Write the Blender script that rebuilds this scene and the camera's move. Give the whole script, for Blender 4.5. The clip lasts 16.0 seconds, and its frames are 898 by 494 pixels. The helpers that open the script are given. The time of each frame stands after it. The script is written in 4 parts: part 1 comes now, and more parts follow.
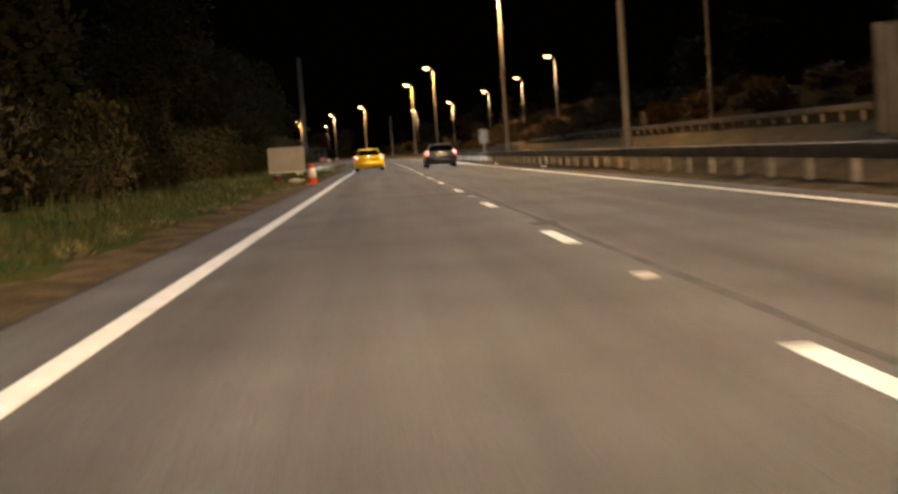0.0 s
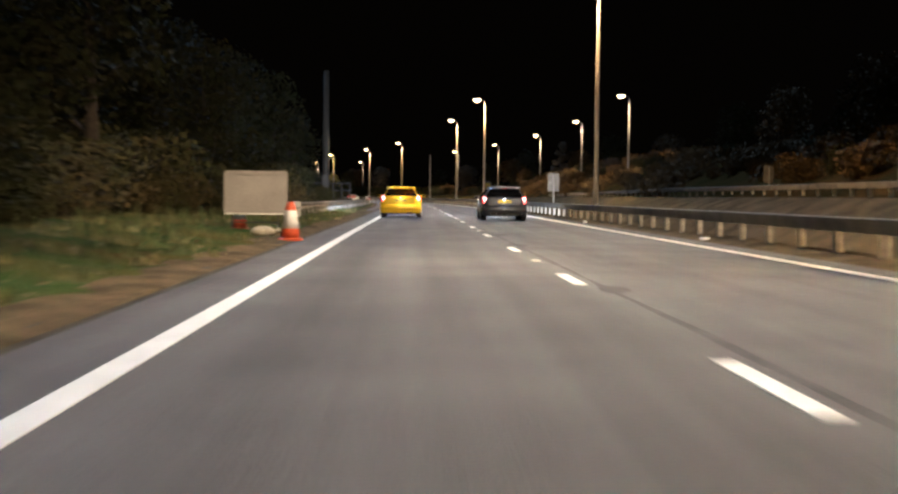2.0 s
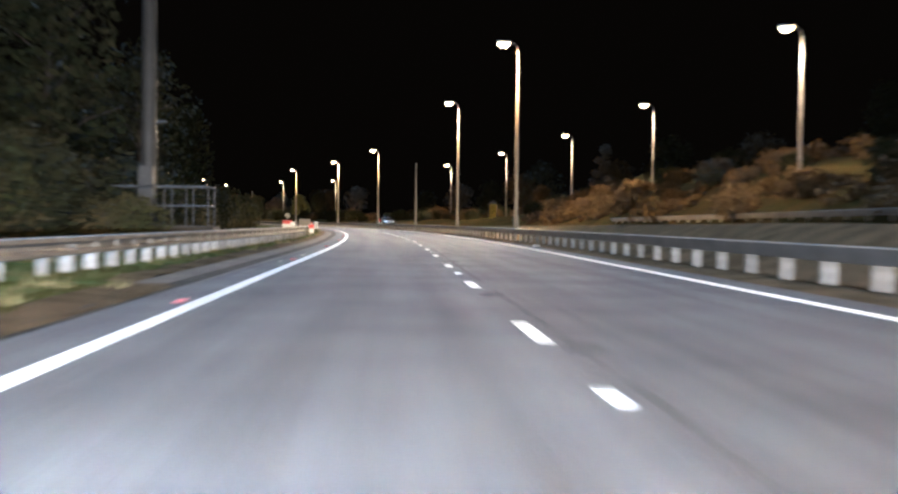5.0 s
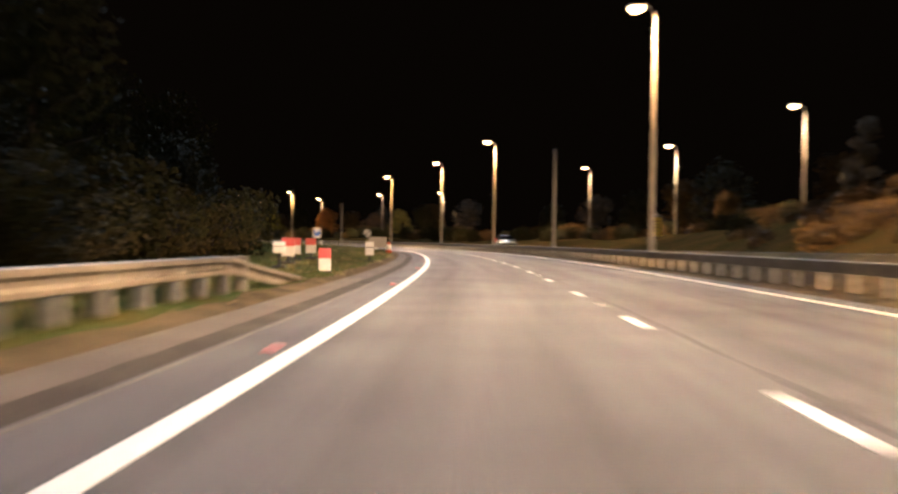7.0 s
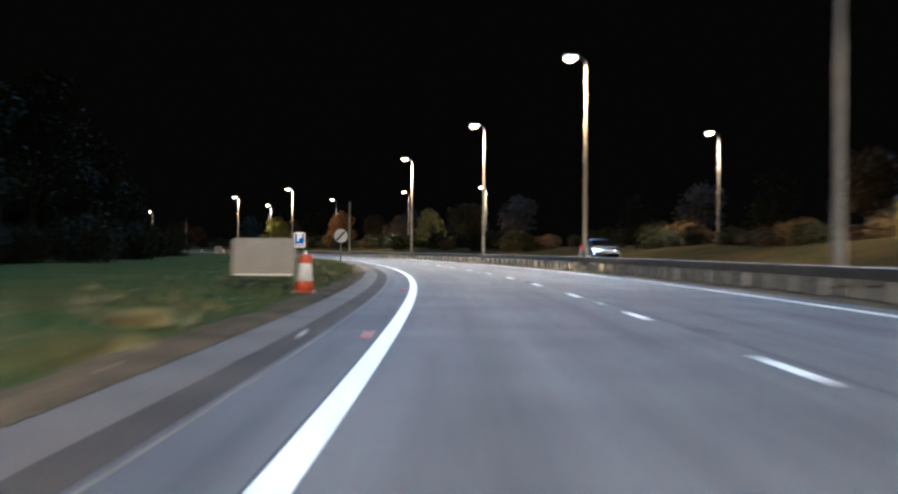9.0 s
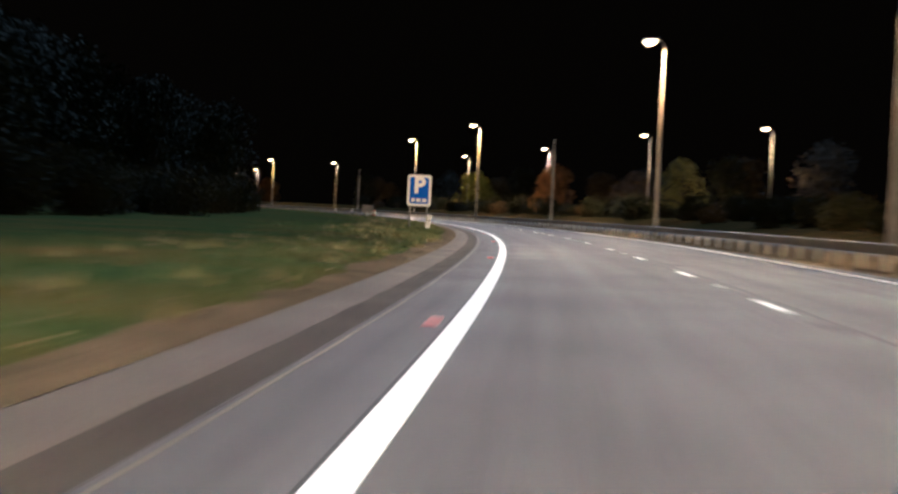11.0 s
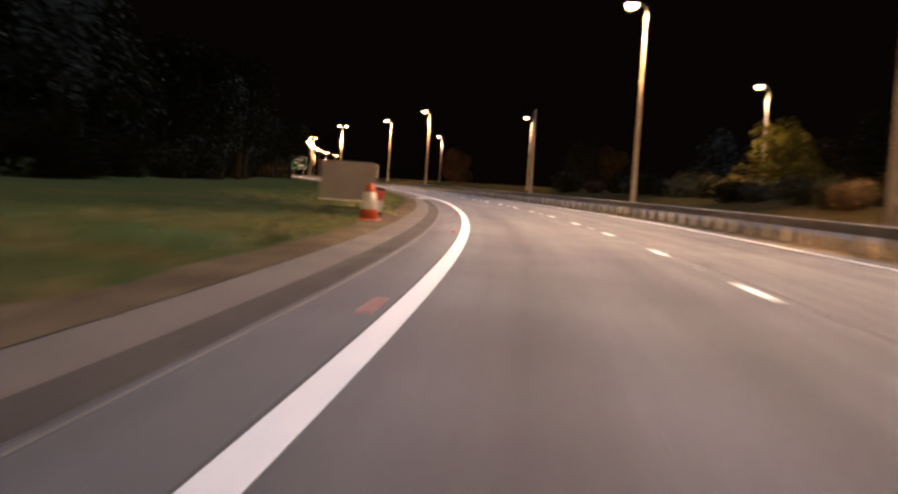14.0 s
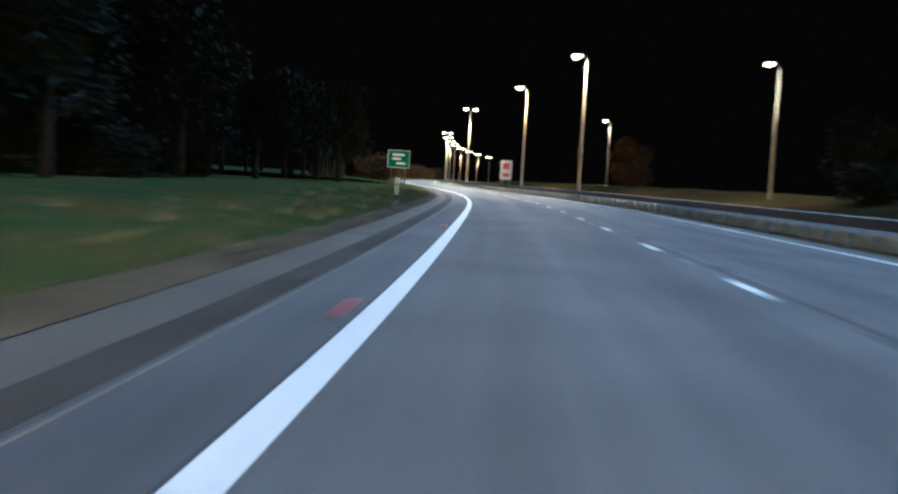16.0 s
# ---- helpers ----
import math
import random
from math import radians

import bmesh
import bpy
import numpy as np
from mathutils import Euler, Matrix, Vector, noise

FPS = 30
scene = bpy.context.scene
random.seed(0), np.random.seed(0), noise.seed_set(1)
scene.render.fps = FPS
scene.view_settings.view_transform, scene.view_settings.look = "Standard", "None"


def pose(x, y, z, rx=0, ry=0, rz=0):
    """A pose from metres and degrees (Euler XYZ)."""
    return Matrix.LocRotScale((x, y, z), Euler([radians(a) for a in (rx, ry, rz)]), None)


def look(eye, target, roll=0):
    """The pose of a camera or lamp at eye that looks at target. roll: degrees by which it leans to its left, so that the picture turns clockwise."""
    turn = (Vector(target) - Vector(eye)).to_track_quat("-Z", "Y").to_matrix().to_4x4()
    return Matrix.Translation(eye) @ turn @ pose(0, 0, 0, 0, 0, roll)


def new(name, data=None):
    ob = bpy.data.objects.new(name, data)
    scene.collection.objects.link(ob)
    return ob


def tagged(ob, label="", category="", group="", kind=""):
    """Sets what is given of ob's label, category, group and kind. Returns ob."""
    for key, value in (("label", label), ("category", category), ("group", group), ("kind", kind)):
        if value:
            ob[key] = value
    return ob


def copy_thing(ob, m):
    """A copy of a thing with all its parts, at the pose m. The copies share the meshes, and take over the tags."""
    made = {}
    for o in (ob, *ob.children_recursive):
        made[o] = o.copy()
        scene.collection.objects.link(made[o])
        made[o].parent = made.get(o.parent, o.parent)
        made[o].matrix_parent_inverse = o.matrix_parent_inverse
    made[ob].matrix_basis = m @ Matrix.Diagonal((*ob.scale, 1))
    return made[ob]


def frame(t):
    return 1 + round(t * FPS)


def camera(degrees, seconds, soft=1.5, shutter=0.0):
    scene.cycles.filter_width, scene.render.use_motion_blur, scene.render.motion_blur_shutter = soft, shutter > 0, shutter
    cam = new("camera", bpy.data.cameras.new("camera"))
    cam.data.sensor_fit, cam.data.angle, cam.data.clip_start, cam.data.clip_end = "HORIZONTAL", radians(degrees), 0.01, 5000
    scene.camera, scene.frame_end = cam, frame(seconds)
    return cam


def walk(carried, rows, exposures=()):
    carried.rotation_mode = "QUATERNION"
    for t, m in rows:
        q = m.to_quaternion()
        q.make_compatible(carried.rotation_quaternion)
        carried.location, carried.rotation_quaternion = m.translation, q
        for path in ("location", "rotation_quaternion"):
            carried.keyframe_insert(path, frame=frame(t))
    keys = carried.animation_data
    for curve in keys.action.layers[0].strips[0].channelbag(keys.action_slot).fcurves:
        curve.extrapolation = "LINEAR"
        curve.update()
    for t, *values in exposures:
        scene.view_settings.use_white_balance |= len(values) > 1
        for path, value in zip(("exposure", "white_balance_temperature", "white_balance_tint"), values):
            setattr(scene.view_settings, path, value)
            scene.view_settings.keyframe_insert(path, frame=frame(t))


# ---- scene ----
# stops, kelvin and tint of the camera over time; lamp powers in watts
EXPO = [(0.0, 2.0, 6600, 10), (0.5, 2.2, 6100, 8), (1.0, 2.35, 5200, 8), (1.5, 2.5, 5250, 8), (2.0, 2.75, 5450, 8), (2.5, 2.7, 6100, 10),
        (3.0, 2.75, 5750, 8), (3.5, 3.15, 5300, 8), (5.8, 3.65, 5150, 8), (6.0, 3.65, 5150, 8), (6.5, 3.6, 6200, 14), (7.0, 3.5, 6700, 18),
        (7.5, 3.6, 6000, 12), (8.0, 3.7, 5600, 8), (8.5, 3.6, 5650, 8), (9.0, 3.55, 4550, 4), (9.5, 3.4, 4850, 10), (9.7, 3.35, 4900, 10),
        (11.8, 3.0, 5150, 6), (12.0, 3.15, 4800, 3), (12.5, 3.0, 4820, 3), (13.0, 3.1, 4450, 2), (13.5, 3.2, 4800, 8), (14.0, 3.4, 6700, 28), (14.5, 3.2, 7100, 38),
        (15.0, 3.15, 6000, 16), (15.5, 2.8, 5200, 10), (16.0, 3.55, 4300, 0)]
LAMP_POWER = 6000.0
BEAM_POWER = 800.0
# strength of an added cool sun lamp that replaces the driver's own headlights
COOL_FILL = 0.24
# The plan is drawn along the road (s) and across it (a, to the right of the left edge line), in plan units of U metres.
U = 0.86
KNOTS = [-40 + 20 * i for i in range(43)]
KAPPA = [0.0023, -0.1357, -0.2851, -0.1108, 0.2175, -0.2922, 0.1572, 0.317, -0.1756, 0.6202, 0.9678, 0.3204,
         1.2014, 0.7662, 1.1116, 1.9061, 1.7385, 1.1168, 1.1376, 1.6852, 2.0895, 1.7071, 2.1214, 1.3912,
         2.0229, 1.6295, 1.2976, 1.7434, 1.1721, 0.1037, 0.6909, 1.3961, 1.5077, 1.0421, 0.3861, -0.0096,
         -0.1425, -0.1328, -0.0791, -0.3, -0.3, -0.45, -0.45]   # bend of the road, thousandths per unit, every 20 units
STATIONS = np.arange(-40.0, 1401.0, 1.0)
_bend = np.interp(STATIONS, KNOTS, KAPPA) * 0.001
_turn = np.concatenate([[0], np.cumsum((_bend[1:] + _bend[:-1]) / 2)])
_turn -= np.interp(0, STATIONS, _turn)
_mid = (_turn[1:] + _turn[:-1]) / 2
_px = np.concatenate([[0], np.cumsum(-np.sin(_mid))])
_py = np.concatenate([[0], np.cumsum(np.cos(_mid))])
_px -= np.interp(0, STATIONS, _px)
_py -= np.interp(0, STATIONS, _py)


def heading(s):
    return float(np.interp(s, STATIONS, _turn))


def at(s, a, z=0.0):
    """World place of the plan point (s, a) at the height z, in metres."""
    h = heading(s)
    return Vector((U * (float(np.interp(s, STATIONS, _px)) + a * math.cos(h)),
                   U * (float(np.interp(s, STATIONS, _py)) + a * math.sin(h)), z))


def stand(s, a, z=0.0, turn=0.0):
    """Pose of a thing that stands at (s, a) and looks along the road, turned by so many degrees to the left."""
    p = at(s, a, z)
    return pose(p.x, p.y, p.z, 0, 0, math.degrees(heading(s)) + turn)


# ---- camera ----
cam = camera(38.15, 16.0, soft=2.4, shutter=0.9)
walk(cam, [
    (0.0, pose(1.529, 0.000, 0.875, 85.75, 3.80, -3.26)),
    (0.5, pose(1.502, 4.775, 0.875, 86.75, 3.22, -1.80)),
    (1.0, pose(1.526, 9.988, 0.875, 87.16, 2.31, -1.11)),
    (1.5, pose(1.571, 15.517, 0.875, 87.42, 0.89, -0.92)),
    (2.0, pose(1.547, 21.394, 0.875, 87.79, -0.60, -1.71)),
    (2.5, pose(1.484, 28.692, 0.875, 87.77, -2.06, -2.33)),
    (3.0, pose(1.465, 37.125, 0.875, 87.73, -2.45, -2.69)),
    (3.5, pose(1.607, 46.258, 0.875, 88.41, -2.18, -2.93)),
    (4.1, pose(1.874, 58.362, 0.875, 88.61, -1.57, -2.87)),
    (4.7, pose(2.38, 71.904, 0.875, 88.82, -0.96, -2.58)),
    (5.2, pose(2.24, 83.756, 0.875, 88.99, -0.46, -2.20)),
    (5.8, pose(1.802, 98.005, 0.875, 89.19, 0.15, -1.79)),
    (6.0, pose(1.784, 102.827, 0.875, 89.25, -0.25, -1.42)),
    (6.5, pose(1.746, 115.481, 0.875, 89.35, -1.24, -0.09)),
    (7.0, pose(1.610, 129.183, 0.875, 89.75, -0.91, 2.71)),
    (7.5, pose(1.119, 143.151, 0.875, 89.89, -0.65, 3.71)),
    (8.0, pose(0.481, 157.724, 0.875, 89.81, -0.83, 3.90)),
    (8.5, pose(-0.321, 172.889, 0.875, 89.94, -1.09, 4.11)),
    (9.0, pose(-1.452, 188.053, 0.875, 90.15, -0.41, 4.62)),
    (9.5, pose(-2.763, 203.867, 0.875, 90.05, -0.56, 6.86)),
    (9.7, pose(-3.331, 210.319, 0.875, 89.69, -0.71, 8.17)),
    (10.4, pose(-5.923, 233.055, 0.875, 89.03, -1.76, 11.87)),
    (11.1, pose(-9.612, 255.901, 0.875, 88.36, -2.81, 15.40)),
    (11.8, pose(-14.326, 279.640, 0.875, 87.70, -3.86, 18.40)),
    (12.0, pose(-15.935, 286.816, 0.875, 87.45, -4.14, 19.50)),
    (12.5, pose(-20.414, 305.001, 0.875, 87.22, -4.33, 21.33)),
    (13.0, pose(-25.632, 322.924, 0.875, 87.64, -3.96, 23.71)),
    (13.5, pose(-31.488, 340.284, 0.875, 87.56, -3.78, 24.75)),
    (14.0, pose(-38.360, 358.227, 0.875, 87.24, -3.86, 26.26)),
    (14.5, pose(-45.947, 376.080, 0.875, 86.88, -3.33, 28.41)),
    (15.0, pose(-54.358, 393.689, 0.875, 86.81, -3.31, 30.39)),
    (15.5, pose(-63.405, 411.033, 0.875, 86.98, -3.43, 32.11)),
    (16.0, pose(-73.143, 428.083, 0.875, 87.01, -3.53, 33.68)),
], exposures=EXPO)

# ---- night sky and exposure ----
world = bpy.data.worlds.new("night_sky")
scene.world = world
world.use_nodes = True
world.node_tree.nodes["Background"].inputs[0].default_value = (0.9, 0.62, 0.40, 1)
world.node_tree.nodes["Background"].inputs[1].default_value = 0.0002
# unseen cool sun, added as fill for the missing headlight beams
fill = bpy.data.lights.new("moonlight", "SUN")
fill.energy, fill.angle, fill.color = COOL_FILL, radians(2.0), (0.62, 0.80, 1.0)
new("moonlight", fill).matrix_basis = look((-14, 68, 70), (0, 0, 0))


# ---- materials ----
def material(name, base, rough=0.6, metal=0.0, second=None, scale=4.0, fine=60.0, bump=0.1, spec=0.5, detail=6.0,
             amount=1.0, random_tint=0.0):
    """Two colours mixed by coarse noise, darkened and lightened by fine grain, with relief from both."""
    m = bpy.data.materials.new(name)
    m.use_nodes = True
    nt = m.node_tree
    bsdf = nt.nodes["Principled BSDF"]
    bsdf.inputs["Roughness"].default_value = rough
    bsdf.inputs["Metallic"].default_value = metal
    bsdf.inputs["Specular IOR Level"].default_value = spec
    co = nt.nodes.new("ShaderNodeTexCoord")
    n1 = nt.nodes.new("ShaderNodeTexNoise")
    n1.inputs["Scale"].default_value, n1.inputs["Detail"].default_value = scale, detail
    n2 = nt.nodes.new("ShaderNodeTexNoise")
    n2.inputs["Scale"].default_value, n2.inputs["Detail"].default_value = fine, 3.0
    nt.links.new(co.outputs["Object"], n1.inputs["Vector"])
    nt.links.new(co.outputs["Object"], n2.inputs["Vector"])
    ramp = nt.nodes.new("ShaderNodeMapRange")
    ramp.inputs["From Min"].default_value, ramp.inputs["From Max"].default_value = 0.35, 0.65
    nt.links.new(n1.outputs["Fac"], ramp.inputs["Value"])
    mix = nt.nodes.new("ShaderNodeMix")
    mix.data_type = "RGBA"
    second = second or tuple(c * 0.7 for c in base)
    mix.inputs["A"].default_value, mix.inputs["B"].default_value = (*base, 1), (*second, 1)
    nt.links.new(ramp.outputs["Result"], mix.inputs["Factor"])
    grain = nt.nodes.new("ShaderNodeMapRange")
    grain.inputs["From Min"].default_value, grain.inputs["From Max"].default_value = 0.3, 0.7
    grain.inputs["To Min"].default_value, grain.inputs["To Max"].default_value = 1 - 0.3 * amount, 1 + 0.3 * amount
    nt.links.new(n2.outputs["Fac"], grain.inputs["Value"])
    mul = nt.nodes.new("ShaderNodeVectorMath")
    mul.operation = "SCALE"
    nt.links.new(mix.outputs["Result"], mul.inputs[0])
    nt.links.new(grain.outputs["Result"], mul.inputs["Scale"])
    colour = mul.outputs["Vector"]
    if random_tint:
        info = nt.nodes.new("ShaderNodeObjectInfo")
        tint = nt.nodes.new("ShaderNodeMapRange")
        tint.inputs["To Min"].default_value, tint.inputs["To Max"].default_value = 1 - random_tint, 1 + random_tint
        nt.links.new(info.outputs["Random"], tint.inputs["Value"])
        mul2 = nt.nodes.new("ShaderNodeVectorMath")
        mul2.operation = "SCALE"
        nt.links.new(colour, mul2.inputs[0])
        nt.links.new(tint.outputs["Result"], mul2.inputs["Scale"])
        colour = mul2.outputs["Vector"]
    nt.links.new(colour, bsdf.inputs["Base Color"])
    if bump:
        b = nt.nodes.new("ShaderNodeBump")
        b.inputs["Strength"].default_value, b.inputs["Distance"].default_value = bump, 0.02
        nt.links.new(n2.outputs["Fac"], b.inputs["Height"])
        nt.links.new(b.outputs["Normal"], bsdf.inputs["Normal"])
    return m


def glow(name, colour, strength):
    m = bpy.data.materials.new(name)
    m.use_nodes = True
    b = m.node_tree.nodes["Principled BSDF"]
    b.inputs["Base Color"].default_value = (*colour, 1)
    b.inputs["Emission Color"].default_value = (*colour, 1)
    b.inputs["Emission Strength"].default_value = strength
    return m


def road_surface(name, base, dark):
    """Asphalt with stone grain, blotches, and wheel tracks and oil lines drawn out along the road (its UV runs across and along)."""
    m = material(name, base, 0.85, second=dark, scale=0.45, fine=70, bump=0.6, amount=1.3, spec=0.25)
    nt = m.node_tree
    bsdf = nt.nodes["Principled BSDF"]
    link = bsdf.inputs["Base Color"].links[0]
    src = link.from_socket
    co = nt.nodes.new("ShaderNodeUVMap")
    st = nt.nodes.new("ShaderNodeVectorMath")
    st.operation = "MULTIPLY"
    st.inputs[1].default_value = (1.4, 0.035, 1)
    nt.links.new(co.outputs["UV"], st.inputs[0])
    n = nt.nodes.new("ShaderNodeTexNoise")
    n.inputs["Scale"].default_value, n.inputs["Detail"].default_value = 1.0, 4.0
    nt.links.new(st.outputs["Vector"], n.inputs["Vector"])
    sep = nt.nodes.new("ShaderNodeSeparateXYZ")
    nt.links.new(co.outputs["UV"], sep.inputs["Vector"])
    ph = nt.nodes.new("ShaderNodeMath")
    ph.operation = "MULTIPLY"
    ph.inputs[1].default_value = 2 * math.pi / 1.82
    nt.links.new(sep.outputs["X"], ph.inputs[0])
    cs = nt.nodes.new("ShaderNodeMath")
    cs.operation = "COSINE"
    nt.links.new(ph.outputs[0], cs.inputs[0])
    tr = nt.nodes.new("ShaderNodeMath")
    tr.operation = "MULTIPLY_ADD"
    tr.inputs[1].default_value = 0.08
    nt.links.new(cs.outputs[0], tr.inputs[0])
    nr = nt.nodes.new("ShaderNodeMapRange")
    nr.inputs["From Min"].default_value, nr.inputs["From Max"].default_value = 0.3, 0.7
    nr.inputs["To Min"].default_value, nr.inputs["To Max"].default_value = 0.70, 1.30
    nt.links.new(n.outputs["Fac"], nr.inputs["Value"])
    nt.links.new(nr.outputs["Result"], tr.inputs[2])
    mul = nt.nodes.new("ShaderNodeVectorMath")
    mul.operation = "SCALE"
    nt.links.new(src, mul.inputs[0])
    nt.links.new(tr.outputs[0], mul.inputs["Scale"])
    nt.links.new(mul.outputs["Vector"], bsdf.inputs["Base Color"])
    return m


ASPHALT = road_surface("asphalt", (0.098, 0.098, 0.101), (0.068, 0.068, 0.072))
ASPHALT_OLD = road_surface("worn_asphalt", (0.07, 0.068, 0.066), (0.05, 0.049, 0.048))
SEAM = material("bitumen_seam", (0.055, 0.055, 0.056), 0.92, second=(0.085, 0.085, 0.087), scale=1.5, fine=40, bump=0.4, spec=0.15)
TAR = material("tar", (0.035, 0.034, 0.034), 0.8, second=(0.05, 0.05, 0.05), scale=4.0, fine=50, bump=0.3, spec=0.2)
CHANNEL = material("channel_block", (0.066, 0.057, 0.047), 0.95, second=(0.040, 0.034, 0.027), scale=0.9, fine=60, bump=0.5, spec=0.1)
HARDSTRIP = material("pale_hard_strip", (0.114, 0.095, 0.073), 0.92, second=(0.072, 0.062, 0.049), scale=0.7, fine=50, bump=0.5, spec=0.3)
PALE_JOINT = material("gritty_joint", (0.21, 0.19, 0.16), 0.95, second=(0.12, 0.11, 0.095), scale=1.2, fine=60, bump=0.4, spec=0.1)
DIRT = material("verge_soil", (0.135, 0.105, 0.066), 0.95, second=(0.07, 0.055, 0.035), scale=1.3, fine=25, bump=0.8, spec=0.0)
GRASS = material("verge_grass", (0.036, 0.066, 0.022), 0.9, second=(0.085, 0.068, 0.023), scale=0.35, fine=18, bump=0.9, spec=0.0)
BANK = material("bank_scrub_soil", (0.052, 0.034, 0.014), 0.95, second=(0.030, 0.026, 0.010), scale=0.35, fine=7, bump=0.9, spec=0.0)
STRAW = material("dry_straw", (0.34, 0.29, 0.14), 0.8, second=(0.22, 0.18, 0.08), scale=2.0, fine=9, bump=0.0, spec=0.2)
LITTER = material("fallen_leaves", (0.16, 0.09, 0.04), 0.8, second=(0.26, 0.20, 0.11), scale=3.0, fine=9, bump=0.0, spec=0.2)
BLADE = material("grass_blade", (0.06, 0.11, 0.036), 0.7, second=(0.13, 0.12, 0.042), scale=0.6, fine=9, bump=0.0)
PAINT = material("road_paint", (0.78, 0.78, 0.76), 0.6, second=(0.66, 0.66, 0.64), scale=3.0, fine=45, bump=0.25, amount=0.35)
PAINT_WORN = material("worn_road_paint", (0.36, 0.34, 0.31), 0.8, second=(0.20, 0.185, 0.165), scale=5.0, fine=40, bump=0.3, amount=0.6)
GALV = material("galvanised_steel", (0.20, 0.185, 0.165), 0.7, 0.3, second=(0.12, 0.11, 0.095), scale=2.5, fine=30, bump=0.05, amount=0.4)
RAIL_OLD = material("dirty_galvanised_rail", (0.23, 0.20, 0.165), 0.7, 0.25, second=(0.14, 0.12, 0.095), scale=1.2, fine=25, bump=0.08, amount=0.6)
POST = material("weathered_post", (0.44, 0.42, 0.38), 0.7, 0.2, second=(0.22, 0.21, 0.19), scale=5.0, fine=40, bump=0.15, random_tint=0.25)
COLUMN = material("lamp_column_steel", (0.30, 0.29, 0.275), 0.6, 0.3, second=(0.21, 0.205, 0.195), scale=1.5, fine=25, bump=0.05, amount=0.5)
HOOD = material("lamp_housing", (0.25, 0.25, 0.25), 0.5, 0.2)
LENS_LIT = glow("lit_lamp_lens", (1.0, 0.64, 0.24), 3.2)
LENS_OFF = material("dark_lamp_lens", (0.10, 0.10, 0.10), 0.2, bump=0)
BARK = material("bark", (0.07, 0.055, 0.04), 0.95, second=(0.045, 0.035, 0.028), scale=6, fine=40, bump=0.8)
LEAF_DARK = material("dark_leaves", (0.030, 0.036, 0.016), 0.95, second=(0.040, 0.036, 0.018), scale=0.9, fine=6, bump=0, spec=0.12)
LEAF_YELLOW = material("yellow_leaves", (0.30, 0.24, 0.03), 0.9, second=(0.17, 0.16, 0.03), scale=0.9, fine=6, bump=0, spec=0.12)
LEAF_ORANGE = material("rusty_leaves", (0.30, 0.15, 0.045), 0.9, second=(0.17, 0.095, 0.035), scale=0.9, fine=6, bump=0, spec=0.12)
LEAF_GREEN = material("green_leaves", (0.17, 0.18, 0.035), 0.9, second=(0.22, 0.18, 0.035), scale=0.9, fine=6, bump=0, spec=0.12)
LEAF_BROWN = material("brown_scrub", (0.115, 0.075, 0.030), 0.9, second=(0.065, 0.045, 0.020), scale=0.8, fine=6, bump=0, spec=0.12)
LEAF_WEED = material("weedy_leaves", (0.05, 0.055, 0.022), 0.9, second=(0.085, 0.065, 0.03), scale=0.8, fine=6, bump=0, spec=0.12)
MAST_STEEL = material("dark_painted_steel", (0.07, 0.07, 0.068), 0.6, 0.2, second=(0.05, 0.05, 0.048), scale=1.5, fine=25, bump=0.05)
CONE_RED = material("cone_orange_plastic", (0.62, 0.10, 0.03), 0.5, second=(0.48, 0.08, 0.03), scale=6, bump=0.05, amount=0.4)
SLEEVE = material("reflective_sleeve", (0.86, 0.86, 0.86), 0.35, second=(0.76, 0.76, 0.76), scale=8, bump=0.02, amount=0.2)
PINK = material("red_reflective_band", (0.70, 0.10, 0.09), 0.4, second=(0.6, 0.08, 0.07), scale=8, bump=0.02, amount=0.3)
BOARD_GREY = material("grey_sign_back", (0.33, 0.31, 0.295), 0.6, 0.1, second=(0.26, 0.245, 0.23), scale=1.5, fine=20, bump=0.03, amount=0.3)
FRAME = material("dark_steel_frame", (0.06, 0.06, 0.06), 0.5, 0.4)
SANDBAG = material("sandbag_cloth", (0.45, 0.42, 0.33), 0.95, second=(0.32, 0.30, 0.24), scale=8, fine=90, bump=0.5)
BLUE = material("sign_blue", (0.002, 0.10, 0.56), 0.5, second=(0.002, 0.085, 0.48), scale=3, bump=0.0, amount=0.2, spec=0.1)
GREEN = material("sign_green", (0.004, 0.17, 0.10), 0.5, second=(0.004, 0.14, 0.08), scale=3, bump=0.0, amount=0.2, spec=0.1)
YELLOW_SIGN = material("sign_yellow", (0.78, 0.62, 0.10), 0.5, second=(0.66, 0.53, 0.09), scale=3, bump=0.0, amount=0.2)
WHITE = material("sign_white", (0.82, 0.82, 0.80), 0.45, second=(0.74, 0.74, 0.72), scale=4, bump=0.0, amount=0.2)
BLACK = material("matt_black", (0.015, 0.015, 0.015), 0.6, bump=0.02)
CAR_YELLOW = material("yellow_car_paint", (0.80, 0.56, 0.01), 0.22, second=(0.76, 0.53, 0.01), scale=2, fine=8, bump=0.0, amount=0.08)
CAR_DARK = material("graphite_car_paint", (0.085, 0.095, 0.125), 0.28, 0.5, second=(0.072, 0.082, 0.11), scale=2, fine=8, bump=0.0, amount=0.08)
CAR_SILVER = material("silver_car_paint", (0.35, 0.36, 0.38), 0.25, 0.5, bump=0.0, amount=0.08)
